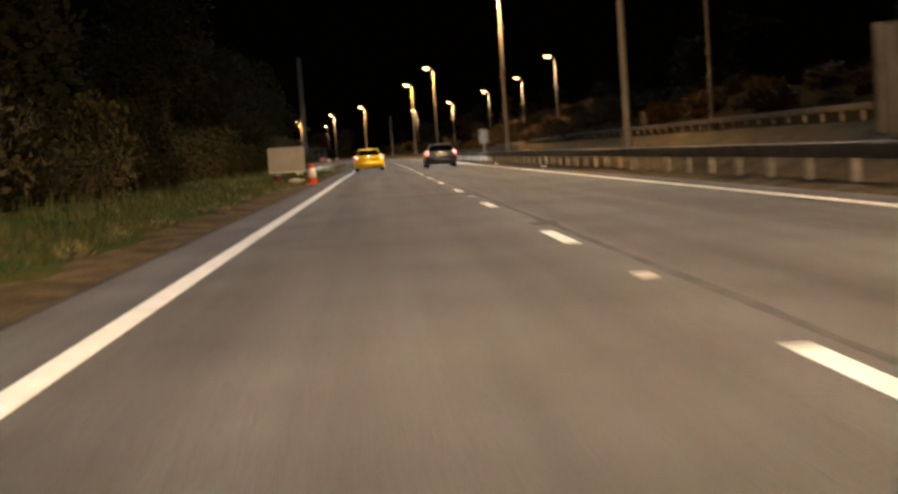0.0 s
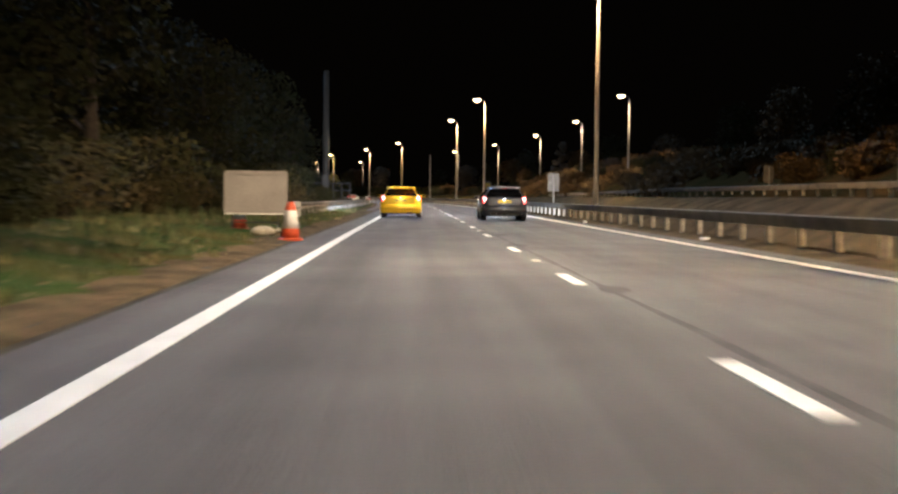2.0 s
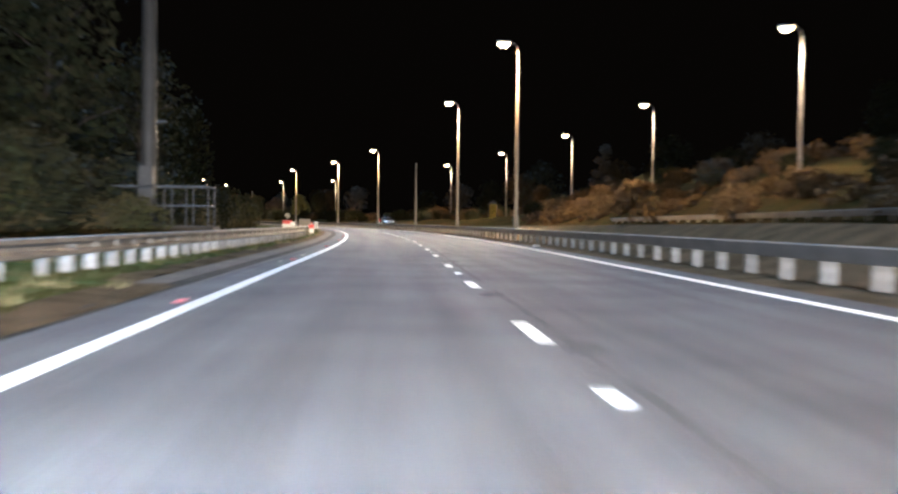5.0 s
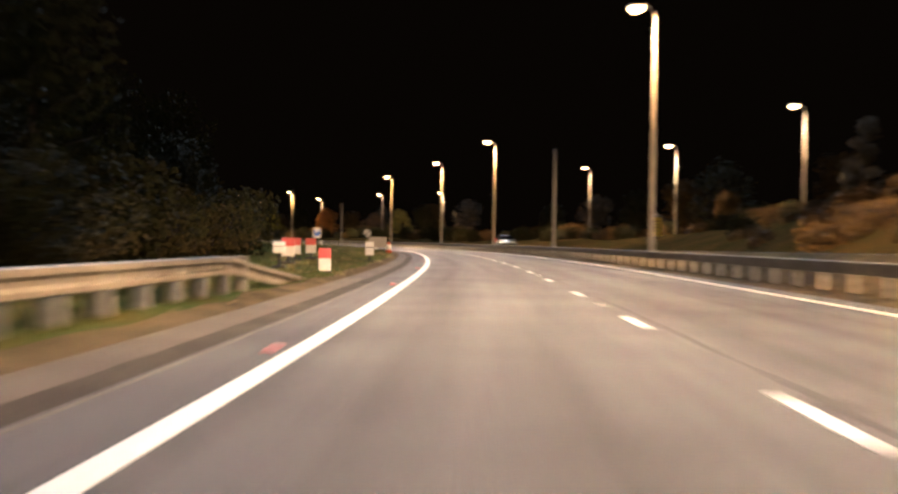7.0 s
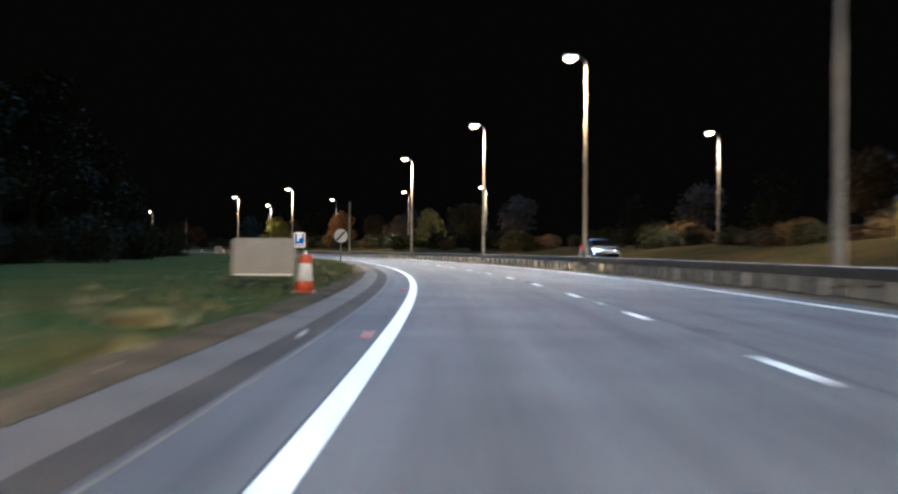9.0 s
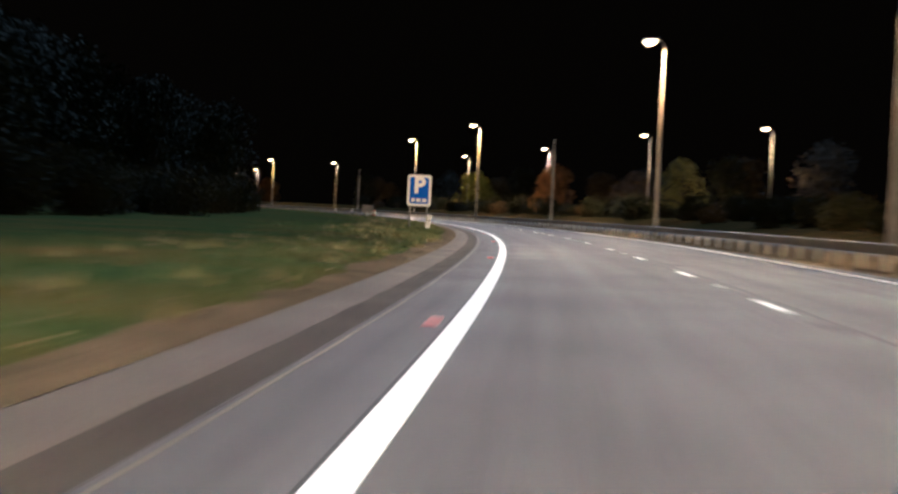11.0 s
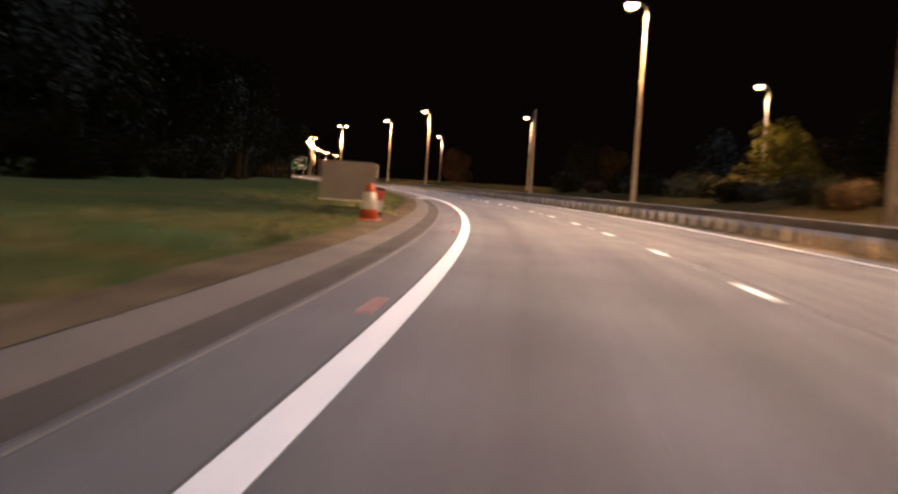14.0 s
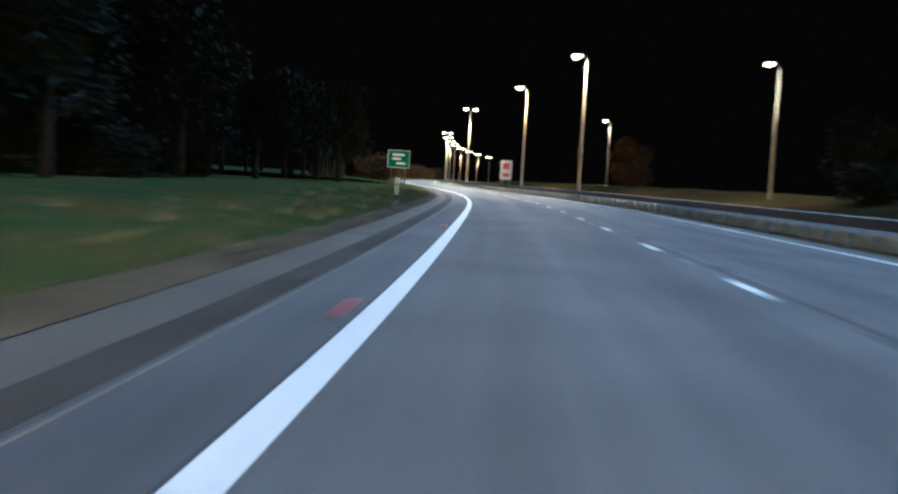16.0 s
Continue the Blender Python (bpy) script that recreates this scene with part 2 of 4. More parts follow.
GLASS_DARK = material("tinted_glass", (0.008, 0.008, 0.010), 0.06, bump=0.0, amount=0.0)
TYRE = material("tyre_rubber", (0.02, 0.02, 0.02), 0.85, bump=0.2)
RIM = material("alloy_rim", (0.55, 0.56, 0.58), 0.3, 0.8, bump=0.0)
CHROME = material("chrome", (0.75, 0.75, 0.76), 0.12, 0.95, bump=0.0, amount=0.1)
PLATE_YELLOW = material("plate_yellow", (0.85, 0.62, 0.03), 0.4, bump=0.0, amount=0.1)
TAIL_RED = material("tail_light_red", (0.45, 0.012, 0.015), 0.15, bump=0.0, amount=0.1)
TAIL_GLOW = glow("glowing_tail_cluster", (0.9, 0.02, 0.015), 0.07)
TAIL_LIT = glow("lit_tail_lamp", (1.0, 0.10, 0.07), 1.5)
TAIL_CORE = glow("tail_lamp_bulb", (1.0, 0.55, 0.45), 1.6)
HEAD_LIT = glow("lit_headlamp", (0.92, 0.96, 1.0), 12.0)
STUD_WHITE = material("stud_reflector", (0.95, 0.95, 0.93), 0.2, bump=0.0)
STUD_RED = material("red_stud_reflector", (0.75, 0.10, 0.09), 0.3, bump=0.0)


# ---- building helpers ----
def part(name, bm, mat, parent=None, label="", smooth=False):
    me = bpy.data.meshes.new(name)
    bmesh.ops.recalc_face_normals(bm, faces=bm.faces)
    bm.to_mesh(me)
    bm.free()
    me.materials.append(mat)
    if smooth:
        for p in me.polygons:
            p.use_smooth = True
    ob = new(name, me)
    ob.parent = parent
    if label:
        tagged(ob, label)
    return ob


def share(ob, m, parent):
    """Another object on the same mesh."""
    o = new(ob.name.split(".")[0], ob.data)
    o.parent = parent
    o.matrix_basis = m
    return o


def thing(name, m, label, category, group="", kind=""):
    ob = tagged(new(name), label, category, group, kind)
    ob.empty_display_size = 0.2
    ob.matrix_basis = m
    return ob


def box(x0, x1, y0, y1, z0, z1, bm=None, bevel=0.0):
    bm = bm or bmesh.new()
    r = bmesh.ops.create_cube(bm, size=1)
    for v in r["verts"]:
        v.co = Vector((x0 + (v.co.x + 0.5) * (x1 - x0), y0 + (v.co.y + 0.5) * (y1 - y0), z0 + (v.co.z + 0.5) * (z1 - z0)))
    if bevel:
        es = {e for v in r["verts"] for e in v.link_edges}
        bmesh.ops.bevel(bm, geom=list(es), offset=bevel, segments=2, affect="EDGES", profile=0.6)
    return bm


def tube(path, radii, n=10, bm=None, caps=True):
    """A round tube through the points of path."""
    bm = bm or bmesh.new()
    rings = []
    for i, p in enumerate(path):
        a, b = path[max(i - 1, 0)], path[min(i + 1, len(path) - 1)]
        d = (Vector(b) - Vector(a)).normalized()
        x = d.orthogonal().normalized() if abs(d.z) < 0.9 else Vector((1, 0, 0))
        y = d.cross(x).normalized()
        x = y.cross(d).normalized()
        r = radii[i] if isinstance(radii, (list, tuple)) else radii
        rings.append([bm.verts.new(Vector(p) + r * (math.cos(k * 2 * math.pi / n) * x + math.sin(k * 2 * math.pi / n) * y)) for k in range(n)])
    for r0, r1 in zip(rings, rings[1:]):
        for k in range(n):
            bm.faces.new((r0[k], r0[(k + 1) % n], r1[(k + 1) % n], r1[k]))
    if caps:
        bm.faces.new(rings[0][::-1])
        bm.faces.new(rings[-1])
    return bm


def lathe(profile, n=20, bm=None):
    """Turn (radius, height) pairs about the z axis."""
    bm = bm or bmesh.new()
    rings = [[bm.verts.new((r * math.cos(k * 2 * math.pi / n), r * math.sin(k * 2 * math.pi / n), z)) for k in range(n)] for r, z in profile]
    for r0, r1 in zip(rings, rings[1:]):
        for k in range(n):
            bm.faces.new((r0[k], r0[(k + 1) % n], r1[(k + 1) % n], r1[k]))
    bm.faces.new(rings[0][::-1])
    bm.faces.new(rings[-1])
    return bm


def loft(sections, bm=None, caps=True):
    bm = bm or bmesh.new()
    rings = [[bm.verts.new(p) for p in sec] for sec in sections]
    n = len(rings[0])
    for r0, r1 in zip(rings, rings[1:]):
        for k in range(n):
            bm.faces.new((r0[k], r0[(k + 1) % n], r1[(k + 1) % n], r1[k]))
    if caps:
        bm.faces.new(rings[0][::-1])
        bm.faces.new(rings[-1])
    return bm


def plate(outline, thick, bm=None):
    """A flat plate in the x-z plane from its outline, facing -y."""
    bm = bm or bmesh.new()
    f = [bm.verts.new((x, 0, z)) for x, z in outline]
    b = [bm.verts.new((x, thick, z)) for x, z in outline]
    bm.faces.new(f)
    bm.faces.new(b[::-1])
    for k in range(len(f)):
        bm.faces.new((f[k], b[k], b[(k + 1) % len(f)], f[(k + 1) % len(f)]))
    return bm


def rounded(w, h, r, x=0.0, z=0.0, n=5):
    pts = []
    for cx, cz, a0 in ((w / 2 - r, h / 2 - r, 0), (-w / 2 + r, h / 2 - r, 90), (-w / 2 + r, -h / 2 + r, 180), (w / 2 - r, -h / 2 + r, 270)):
        for k in range(n + 1):
            a = math.radians(a0 + 90 * k / n)
            pts.append((x + cx + r * math.cos(a), z + cz + r * math.sin(a)))
    return pts


def strip(name, s0, s1, profile, mat, step=2.0, label="", category="", rough_edge=None, kind="structure"):
    """A band along the road from its cross-section of (a, z) points."""
    ss = np.arange(s0, s1 + 0.01, step)
    verts, faces = [], []
    n = len(profile)
    for i, s in enumerate(ss):
        for j, (a, z) in enumerate(profile):
            da, dz = rough_edge(s, a, j) if rough_edge else (0, 0)
            verts.append(at(s, a + da, z + dz))
    for i in range(len(ss) - 1):
        for j in range(n - 1):
            k = i * n + j
            faces.append((k, k + 1, k + n + 1, k + n))
    me = bpy.data.meshes.new(name)
    me.from_pydata(verts, [], faces)
    me.materials.append(mat)
    uv = me.uv_layers.new(name="along")
    loops = np.empty(len(me.loops), dtype=np.int32)
    me.loops.foreach_get("vertex_index", loops)
    across = np.array([a for a, z in profile])
    uv.data.foreach_set("uv", np.stack([across[loops % n], ss[loops // n]], 1).ravel())
    ob = new(name, me)
    if category:
        tagged(ob, label, category, kind=kind)
    return ob


# ---- ground and road ----
END = 1370


def verge_lump(s, a, j):
    if a > -1.3:
        return 0, 0
    return 0.0, (0.07 * noise.noise(Vector((s * 0.13, a * 0.6, 3))) + 0.03 * noise.noise(Vector((s * 0.5, a * 1.9, 7)))) * min(1, (-1.2 - a) / 1.5)


bm = bmesh.new()
bmesh.ops.create_grid(bm, x_segments=24, y_segments=24, size=3000)
for v in bm.verts:
    v.co.z = -0.5
tagged(part("ground", bm, GRASS), "dark grassland reaching to the horizon at night", "ground", kind="structure")

road = strip("road", -40, END, [(-0.85, 0.0), (0.0, 0.004), (1.8, 0.012), (3.65, 0.018), (5.5, 0.012), (7.9, 0.004), (8.75, 0.0)], ASPHALT,
             label="two-lane grey asphalt carriageway at night", category="road")
strip("drain_channel", -40, END, [(-0.83, 0.0015), (-0.90, -0.008), (-1.08, -0.010), (-1.19, 0.004)], CHANNEL, step=0.5, rough_edge=lambda s, a, j: (0.035 * noise.noise(Vector((s * 0.9, j * 4.0, 21))), 0.0),
      label="dark drainage channel along the asphalt edge", category="channel")
strip("edge_joint", 112, 640, [(-0.79, 0.001), (-0.79, 0.004), (-0.76, 0.004), (-0.76, 0.002)], PALE_JOINT, step=1.0,
      label="thin gritty pale joint along the asphalt edge", category="joint", rough_edge=lambda s, a, j: (0.02 * noise.noise(Vector((s * 0.7, 0, 4))), 0))
strip("lane_seam", -40, 760, [(3.83, 0.0195), (3.88, 0.0205), (3.92, 0.019)], SEAM, step=0.5,
      label="dark sealed seam beside the lane marks", category="joint", rough_edge=lambda s, a, j: (0.05 * noise.noise(Vector((s * 0.5, j * 3.3, 8))), -0.006 * max(0.0, noise.noise(Vector((s * 0.12, 0, 18))))))
strip("hard_strip", 112, 640, [(-1.15, -0.004), (-1.35, 0.010), (-1.7, 0.016), (-2.2, 0.02), (-2.4, -0.1)], HARDSTRIP,
      label="pale worn paved strip beside the channel", category="pavement")
WIDE = [(-3.2, 0.12), (-4.5, 0.22), (-6.5, 0.30), (-10, 0.42), (-16, 0.5), (-30, 0.5), (-60, 0.2), (-110, -0.6)]
strip("verge_left", -40, 112, [(-1.1, -0.03), (-1.35, 0.0), (-1.7, 0.03), (-2.25, 0.05)] + WIDE, GRASS,
      label="rough grass verge beside the carriageway", category="verge", rough_edge=verge_lump)
strip("verge_bend", 112, 640, [(-1.95, -0.04), (-2.1, 0.03), (-2.6, 0.06), (-3.2, 0.09), (-4.5, 0.14), (-6.5, 0.16), (-10, 0.16), (-16, 0.12), (-30, 0.06), (-60, -0.05), (-110, -0.6)], GRASS,
      label="rough grass verge behind the paved strip", category="verge", rough_edge=verge_lump)
strip("verge_far_left", 640, END, [(-1.15, -0.02), (-3, 0.1), (-8, 0.4), (-30, 0.6), (-90, -0.6)], GRASS, step=8,
      label="far rough grass verge in the dark", category="verge")
for name, s0, s1, a0, z0, w in (("verge_soil", -40, 112, 0.0, 0.0, 1.0), ("soil_edge", 112, 640, -0.75, 0.024, 0.65)):
    strip(name, s0, s1, [(a0 - 0.95, z0), (a0 - 0.95 - 0.2 * w, z0 + 0.012), (a0 - 0.95 - 0.5 * w, z0 + 0.03), (a0 - 0.95 - 0.85 * w, z0 + 0.035), (a0 - 0.95 - 1.1 * w, z0 - 0.05)], DIRT, step=1.0,
          label="bare brown soil along the verge edge", category="verge",
          rough_edge=lambda s, a, j: (0.28 * noise.noise(Vector((s * 0.35, j * 2.0, 1))) * (j > 0), 0.04 * noise.noise(Vector((s * 0.8, a * 2, 5))) * (j > 0)))


def opposite_rise(s):
    """How far the opposite carriageway lies above ours at s."""
    return float(np.interp(s, [-40, 60, 125, 205, 300, 400], [0.85, 0.95, 0.95, 0.65, 0.25, 0.10]))


RESERVE = [(8.75, -0.004, 0.0), (9.2, 0.02, 0.02), (9.7, 0.03, 0.08), (10.3, 0.04, 0.32), (11.2, 0.03, 0.72), (11.9, 0.02, 0.97), (12.25, -0.004, 1.0)]
strip("central_reserve", -40, END, [(a, z) for a, z, f in RESERVE], DIRT, label="bare gravelly reserve rising towards the opposite carriageway", category="reserve",
      rough_edge=lambda s, a, j: (0, RESERVE[j][2] * opposite_rise(s) + (0.03 * noise.noise(Vector((s * 0.4, a * 2, 2))) + 0.02 * noise.noise(Vector((s * 1.3, a * 3, 6)))) * (0 < j < 6)))
strip("opposite_road", -40, END, [(12.2, 0.0), (16, 0.012), (20.6, 0.0)], ASPHALT_OLD, label="opposite asphalt carriageway lying higher beyond the reserve", category="road",
      rough_edge=lambda s, a, j: (0, opposite_rise(s)))
BANK_PROFILE = [(20.6, -0.01), (22, 0.2), (24.5, 0.5), (27, 0.9), (31, 1.2), (36, 1.35), (50, 1.3), (90, 0.6), (140, -0.6)]


def bank_rise(s):
    """How much higher than its plain profile the bank stands at s."""
    return float(np.interp(s, [60, 130, 185, 225, 270, 300, 340], [1.3, 2.6, 3.4, 2.8, 1.55, 1.15, 0.95]))


def bank_z(s, a):
    return float(np.interp(a, [p[0] for p in BANK_PROFILE], [p[1] for p in BANK_PROFILE])) * (bank_rise(s) if a < 60 else 1) + opposite_rise(s) * max(0.0, 1 - max(0.0, a - 50) / 40)


def bank_lump(s, a, j):
    if a < 21:
        return 0, opposite_rise(s)
    return 0, bank_z(s, a) - BANK_PROFILE[j][1] + 0.3 * noise.noise(Vector((s * 0.06, a * 0.2, 9))) + 0.12 * noise.noise(Vector((s * 0.31, a * 0.7, 4)))


strip("verge_right", -40, END, BANK_PROFILE, BANK, step=3,
      label="brown scrubby bank rising beside the opposite carriageway", category="bank", rough_edge=bank_lump)

# ---- road paint ----
for name, a, w in (("edge_line_left", 0.012, 0.098), ("edge_line_right", 7.9, 0.10), ("opposite_far_line", 20.1, 0.1)):
    z = 0.011 if a < 10 else 0.012
    strip(name, -40, END if a < 12 else 900, [(a - w, z - 0.006), (a - w, z), (a + w, z), (a + w, z - 0.006)], PAINT, step=1.0,
          label="solid white painted edge line on asphalt", category="road marking", rough_edge=None if a < 12 else lambda s, a, j: (0, opposite_rise(s)))

# raised ribs of the right edge line
verts, faces = [], []
for k in range(1150):
    base = stand(-12 + 0.58 * k, 7.9, 0.0105)
    n = len(verts)
    verts += [base @ Vector((x * q, y * q, z)) for z, q in ((0, 1), (0.010, 0.8)) for x, y in ((-0.09, -0.05), (0.09, -0.05), (0.09, 0.05), (-0.09, 0.05))]
    faces += [tuple(n + i for i in f) for f in ((4, 5, 6, 7), (0, 1, 5, 4), (1, 2, 6, 5), (2, 3, 7, 6), (3, 0, 4, 7))]
me = bpy.data.meshes.new("line_ribs")
me.from_pydata(verts, [], faces)
me.materials.append(PAINT)
tagged(new("line_ribs", me), "raised white ribs along the painted edge line", "road marking", kind="stuff")
strip("line_seam", 112, 640, [(-0.118, 0.002), (-0.115, 0.009), (-0.09, 0.009), (-0.088, 0.004)], TAR, step=1.0,
      label="narrow tarred seam along the edge line", category="joint", rough_edge=lambda s, a, j: (0.012 * noise.noise(Vector((s * 0.6, 0, 31))) * (j < 2), 0))
MARK0 = 13.78
bm = bmesh.new()
box(-0.065, 0.065, -0.85, 0.85, 0.012, 0.0235, bm, 0.003)
mark = part("lane_mark", bm, PAINT, road)
mark.matrix_basis = stand(MARK0, 3.65)
for k in range(-5, 90):
    if k:
        share(mark, stand(MARK0 + 9 * k, 3.65), road)
# reflecting studs: white between every second pair of marks, red along the left edge
bm = bmesh.new()
box(-0.06, 0.06, -0.10, 0.10, 0.014, 0.034, bm, 0.006)
stud = part("road_stud", bm, STUD_WHITE, road)
stud.matrix_basis = stand(MARK0 + 9 * 1.5, 3.65)
for k in range(-1, 40):
    if k:
        share(stud, stand(MARK0 + 9 * (1.5 + 2 * k), 3.65), road)
bm = bmesh.new()
box(-0.055, 0.055, -0.10, 0.10, 0.004, 0.024, bm, 0.005)
rstud = part("red_road_stud", bm, STUD_RED, road)
rstud.matrix_basis = stand(522.0, -0.24)
for k in range(-23, 20):
    if k:
        share(rstud, stand(522.0 + 18.0 * k, -0.24), road)
# dark tar spots along the lane seam
rnd = random.Random(77)
tar = []
for k in range(3):
    bm = bmesh.new()
    n = 14
    rim = [(0.16 * (1 + 0.5 * noise.noise(Vector((math.cos(i * 2 * math.pi / n) * 1.3, math.sin(i * 2 * math.pi / n) * 1.3, 5.0 * k)))), i * 2 * math.pi / n) for i in range(n)]
    top = [bm.verts.new((r * math.cos(t), 2.2 * r * math.sin(t), 0.006)) for r, t in rim]
    low = [bm.verts.new((1.15 * r * math.cos(t), 2.4 * r * math.sin(t), -0.004)) for r, t in rim]
    bm.faces.new(top)
    for i in range(n):
        bm.faces.new((low[i], low[(i + 1) % n], top[(i + 1) % n], top[i]))
    tar.append(part("tar_spot", bm, TAR, road))
for k in range(46):
    s = 14 + k * 12.3 + rnd.uniform(-4, 4)
    m = stand(s, 3.86 + rnd.uniform(-0.12, 0.2), 0.017, rnd.uniform(-12, 12))
    if k < 3:
        tar[k].matrix_basis = m
    else:
        share(tar[k % 3], m, road)
# patches and scraps of white paint on the hard strip: along, across, width, length, turn
for k, (ps, pa, pz, pw, pl, turn) in enumerate(((505.6, -0.83, 0.014, 0.58, 2.60, 4), (505.6, -0.39, 0.004, 0.07, 1.90, 2), (498.5, -1.33, 0.010, 0.08, 1.70, 3.4),
                                                (130.3, -0.29, 0.003, 0.12, 1.1, 6), (124.25, -0.42, 0.003, 0.03, 0.55, 0), (234.2, -1.03, 0.002, 0.06, 0.80, 3))):
    bm = bmesh.new()
    box(-pw / 2, pw / 2, -pl / 2, pl / 2, 0.0, 0.012, bm, 0.003)
    part("painted_patch", bm, PAINT if k < 2 else PAINT_WORN, road).matrix_basis = stand(ps, pa, pz, turn)


# ---- lamps ----
def street_lamp(lens_mat, arms=1, h=10.0):
    """Tall steel column with a raised bracket to the left and a flat lantern."""
    root = new("street_lamp")
    part("base_plate", lathe([(0.22, -0.3), (0.22, 0.03), (0.14, 0.04)], 14), COLUMN, root)
    part("column", tube([(0, 0, 0), (0, 0, 1.3), (0, 0, 1.4), (0, 0, 5), (0, 0, h)], [0.125, 0.125, 0.10, 0.085, 0.055], 14), COLUMN, root, smooth=True)
    part("service_door", box(-0.05, 0.05, -0.135, -0.12, 0.45, 1.0, None, 0.005), HOOD, root)
    for side in (-1, 1)[:arms]:
        part("bracket", tube([(0, 0, h - 0.05), (side * 0.06, 0, h + 0.20), (side * 0.25, 0, h + 0.36), (side * 0.45, 0, h + 0.43)], 0.032, 8), COLUMN, root, smooth=True)
        hood = part("lantern", loft([[(side * x, y * w, h + 0.43 + z) for y, z in ((-1, 0), (-0.8, 0.06), (0, 0.085), (0.8, 0.06), (1, 0), (0.8, -0.03), (-0.8, -0.03))]
                                     for x, w in ((0.38, 0.07), (0.5, 0.15), (0.90, 0.17), (1.12, 0.10))]), HOOD, root, smooth=True)
        lens = loft([[(side * x, y * w, h + 0.40 + z * d) for y, z in ((-1, 0.0), (-0.92, -0.12), (-0.62, -0.21), (-0.22, -0.25), (0.22, -0.25), (0.62, -0.21), (0.92, -0.12), (1, 0.0))]
                     for x, w, d in ((0.44, 0.08, 0.35), (0.52, 0.15, 0.75), (0.64, 0.19, 1), (0.84, 0.19, 1), (0.98, 0.14, 0.75), (1.07, 0.08, 0.35))])
        part("lens", lens, lens_mat, hood, smooth=True)
    return root


LAMP_ON = street_lamp(LENS_LIT)
LAMP_OFF = street_lamp(LENS_OFF)
LAMP_TWO = street_lamp(LENS_LIT, 2, 11.4)
LAMP_BARE = street_lamp(LENS_OFF, 0, 7.0)
part("cap", lathe([(0.062, 6.97), (0.075, 7.0), (0.075, 7.12), (0.03, 7.2)], 12), HOOD, LAMP_BARE, smooth=True)
# along the road, across it, lit
MAIN_ROW = [(-32, 1), (6, 1), (44.5, 1), (86.7, 1), (170.5, 1), (210, 1), (250, 3), (291, 1), (331, 1), (373, 1), (414, 3), (455, 1), (496, 1), (538, 3), (621, 1), (661, 1)]
FAR_ROW = [(80, 22.5, 0), (162, 25.0, 1), (208, 28.0, 1), (249, 29.6, 1), (290, 31.0, 1), (333, 33.0, 1), (434, 40.0, 1), (455, 33.2, 1), (498, 33.4, 1), (539, 32.6, 1), (617, 26.0, 1), (721, 32.0, 1)]
lights = []
lamp_label = "tall galvanised street lamp on the central reserve, lantern lit"
made = {}


def put_lamp(kind, s, a, z, label, lit):
    src = {0: LAMP_OFF, 1: LAMP_ON, 2: LAMP_TWO, 3: LAMP_BARE}[kind]
    m = stand(s, a, z)
    if kind not in made:
        ob = made[kind] = src
        ob.matrix_basis = m
    else:
        ob = copy_thing(src, m)
    tagged(ob, label, "street lamp", "lamps along the road")
    if lit:
        lights.append((m, a > 15, s < 100))


for s, lit in MAIN_ROW:
    put_lamp(lit, s, 10.9 if s > 250 else 10.35, -0.1, lamp_label if lit == 1 else "shorter bare lamp column on the reserve without a lantern", lit == 1)
for s, a, lit in FAR_ROW:
    put_lamp(lit, s, a, -0.1, "street lamp on the bank of the opposite carriageway" + (", lantern lit" if lit else ", unlit"), lit)
put_lamp(1, 519, 228, -0.5, "distant lit lamp standing far beyond the bank", 0)
for s in (742, 868, 908, 948, 990, 1035, 1080, 1130, 1190):
    put_lamp(2, s, 10.9, -0.1, "far twin-armed street lamp with both lanterns lit", s < 900 or s in (948, 1035, 1130))

for m, weak, early in lights:
    # road lanterns throw their light along the road, both ways, with a wide spill back over the reserve; those on the bank look down on the opposite carriageway
    for power, size, lean, tilt, squeeze in (((0.26, 150, 10, 0, 1),) if weak else ((1, 116, 33, -44, 0.36), (1, 116, 33, 44, 0.36), (0.55, 130, -30, 0, 1)) if early else
                                             ((1, 116, 36, -44, 0.27), (1, 116, 36, 44, 0.27), (0.55, 130, -30, 0, 1))):
        d = bpy.data.lights.new("lantern_light", "SPOT")
        d.energy, d.color, d.shadow_soft_size = LAMP_POWER * power, (1.0, 0.66, 0.36) if lean > 0 else (1.0, 0.56, 0.22), 0.15
        d.spot_size, d.spot_blend = radians(size), 0.6
        ob = new("lantern_light", d)
        ob.matrix_basis = m @ pose(-0.8, 0, 10.18, 0, lean, 0) @ pose(0, 0, 0, tilt, 0, 0) @ Matrix.Diagonal((squeeze, 1, 1, 1))


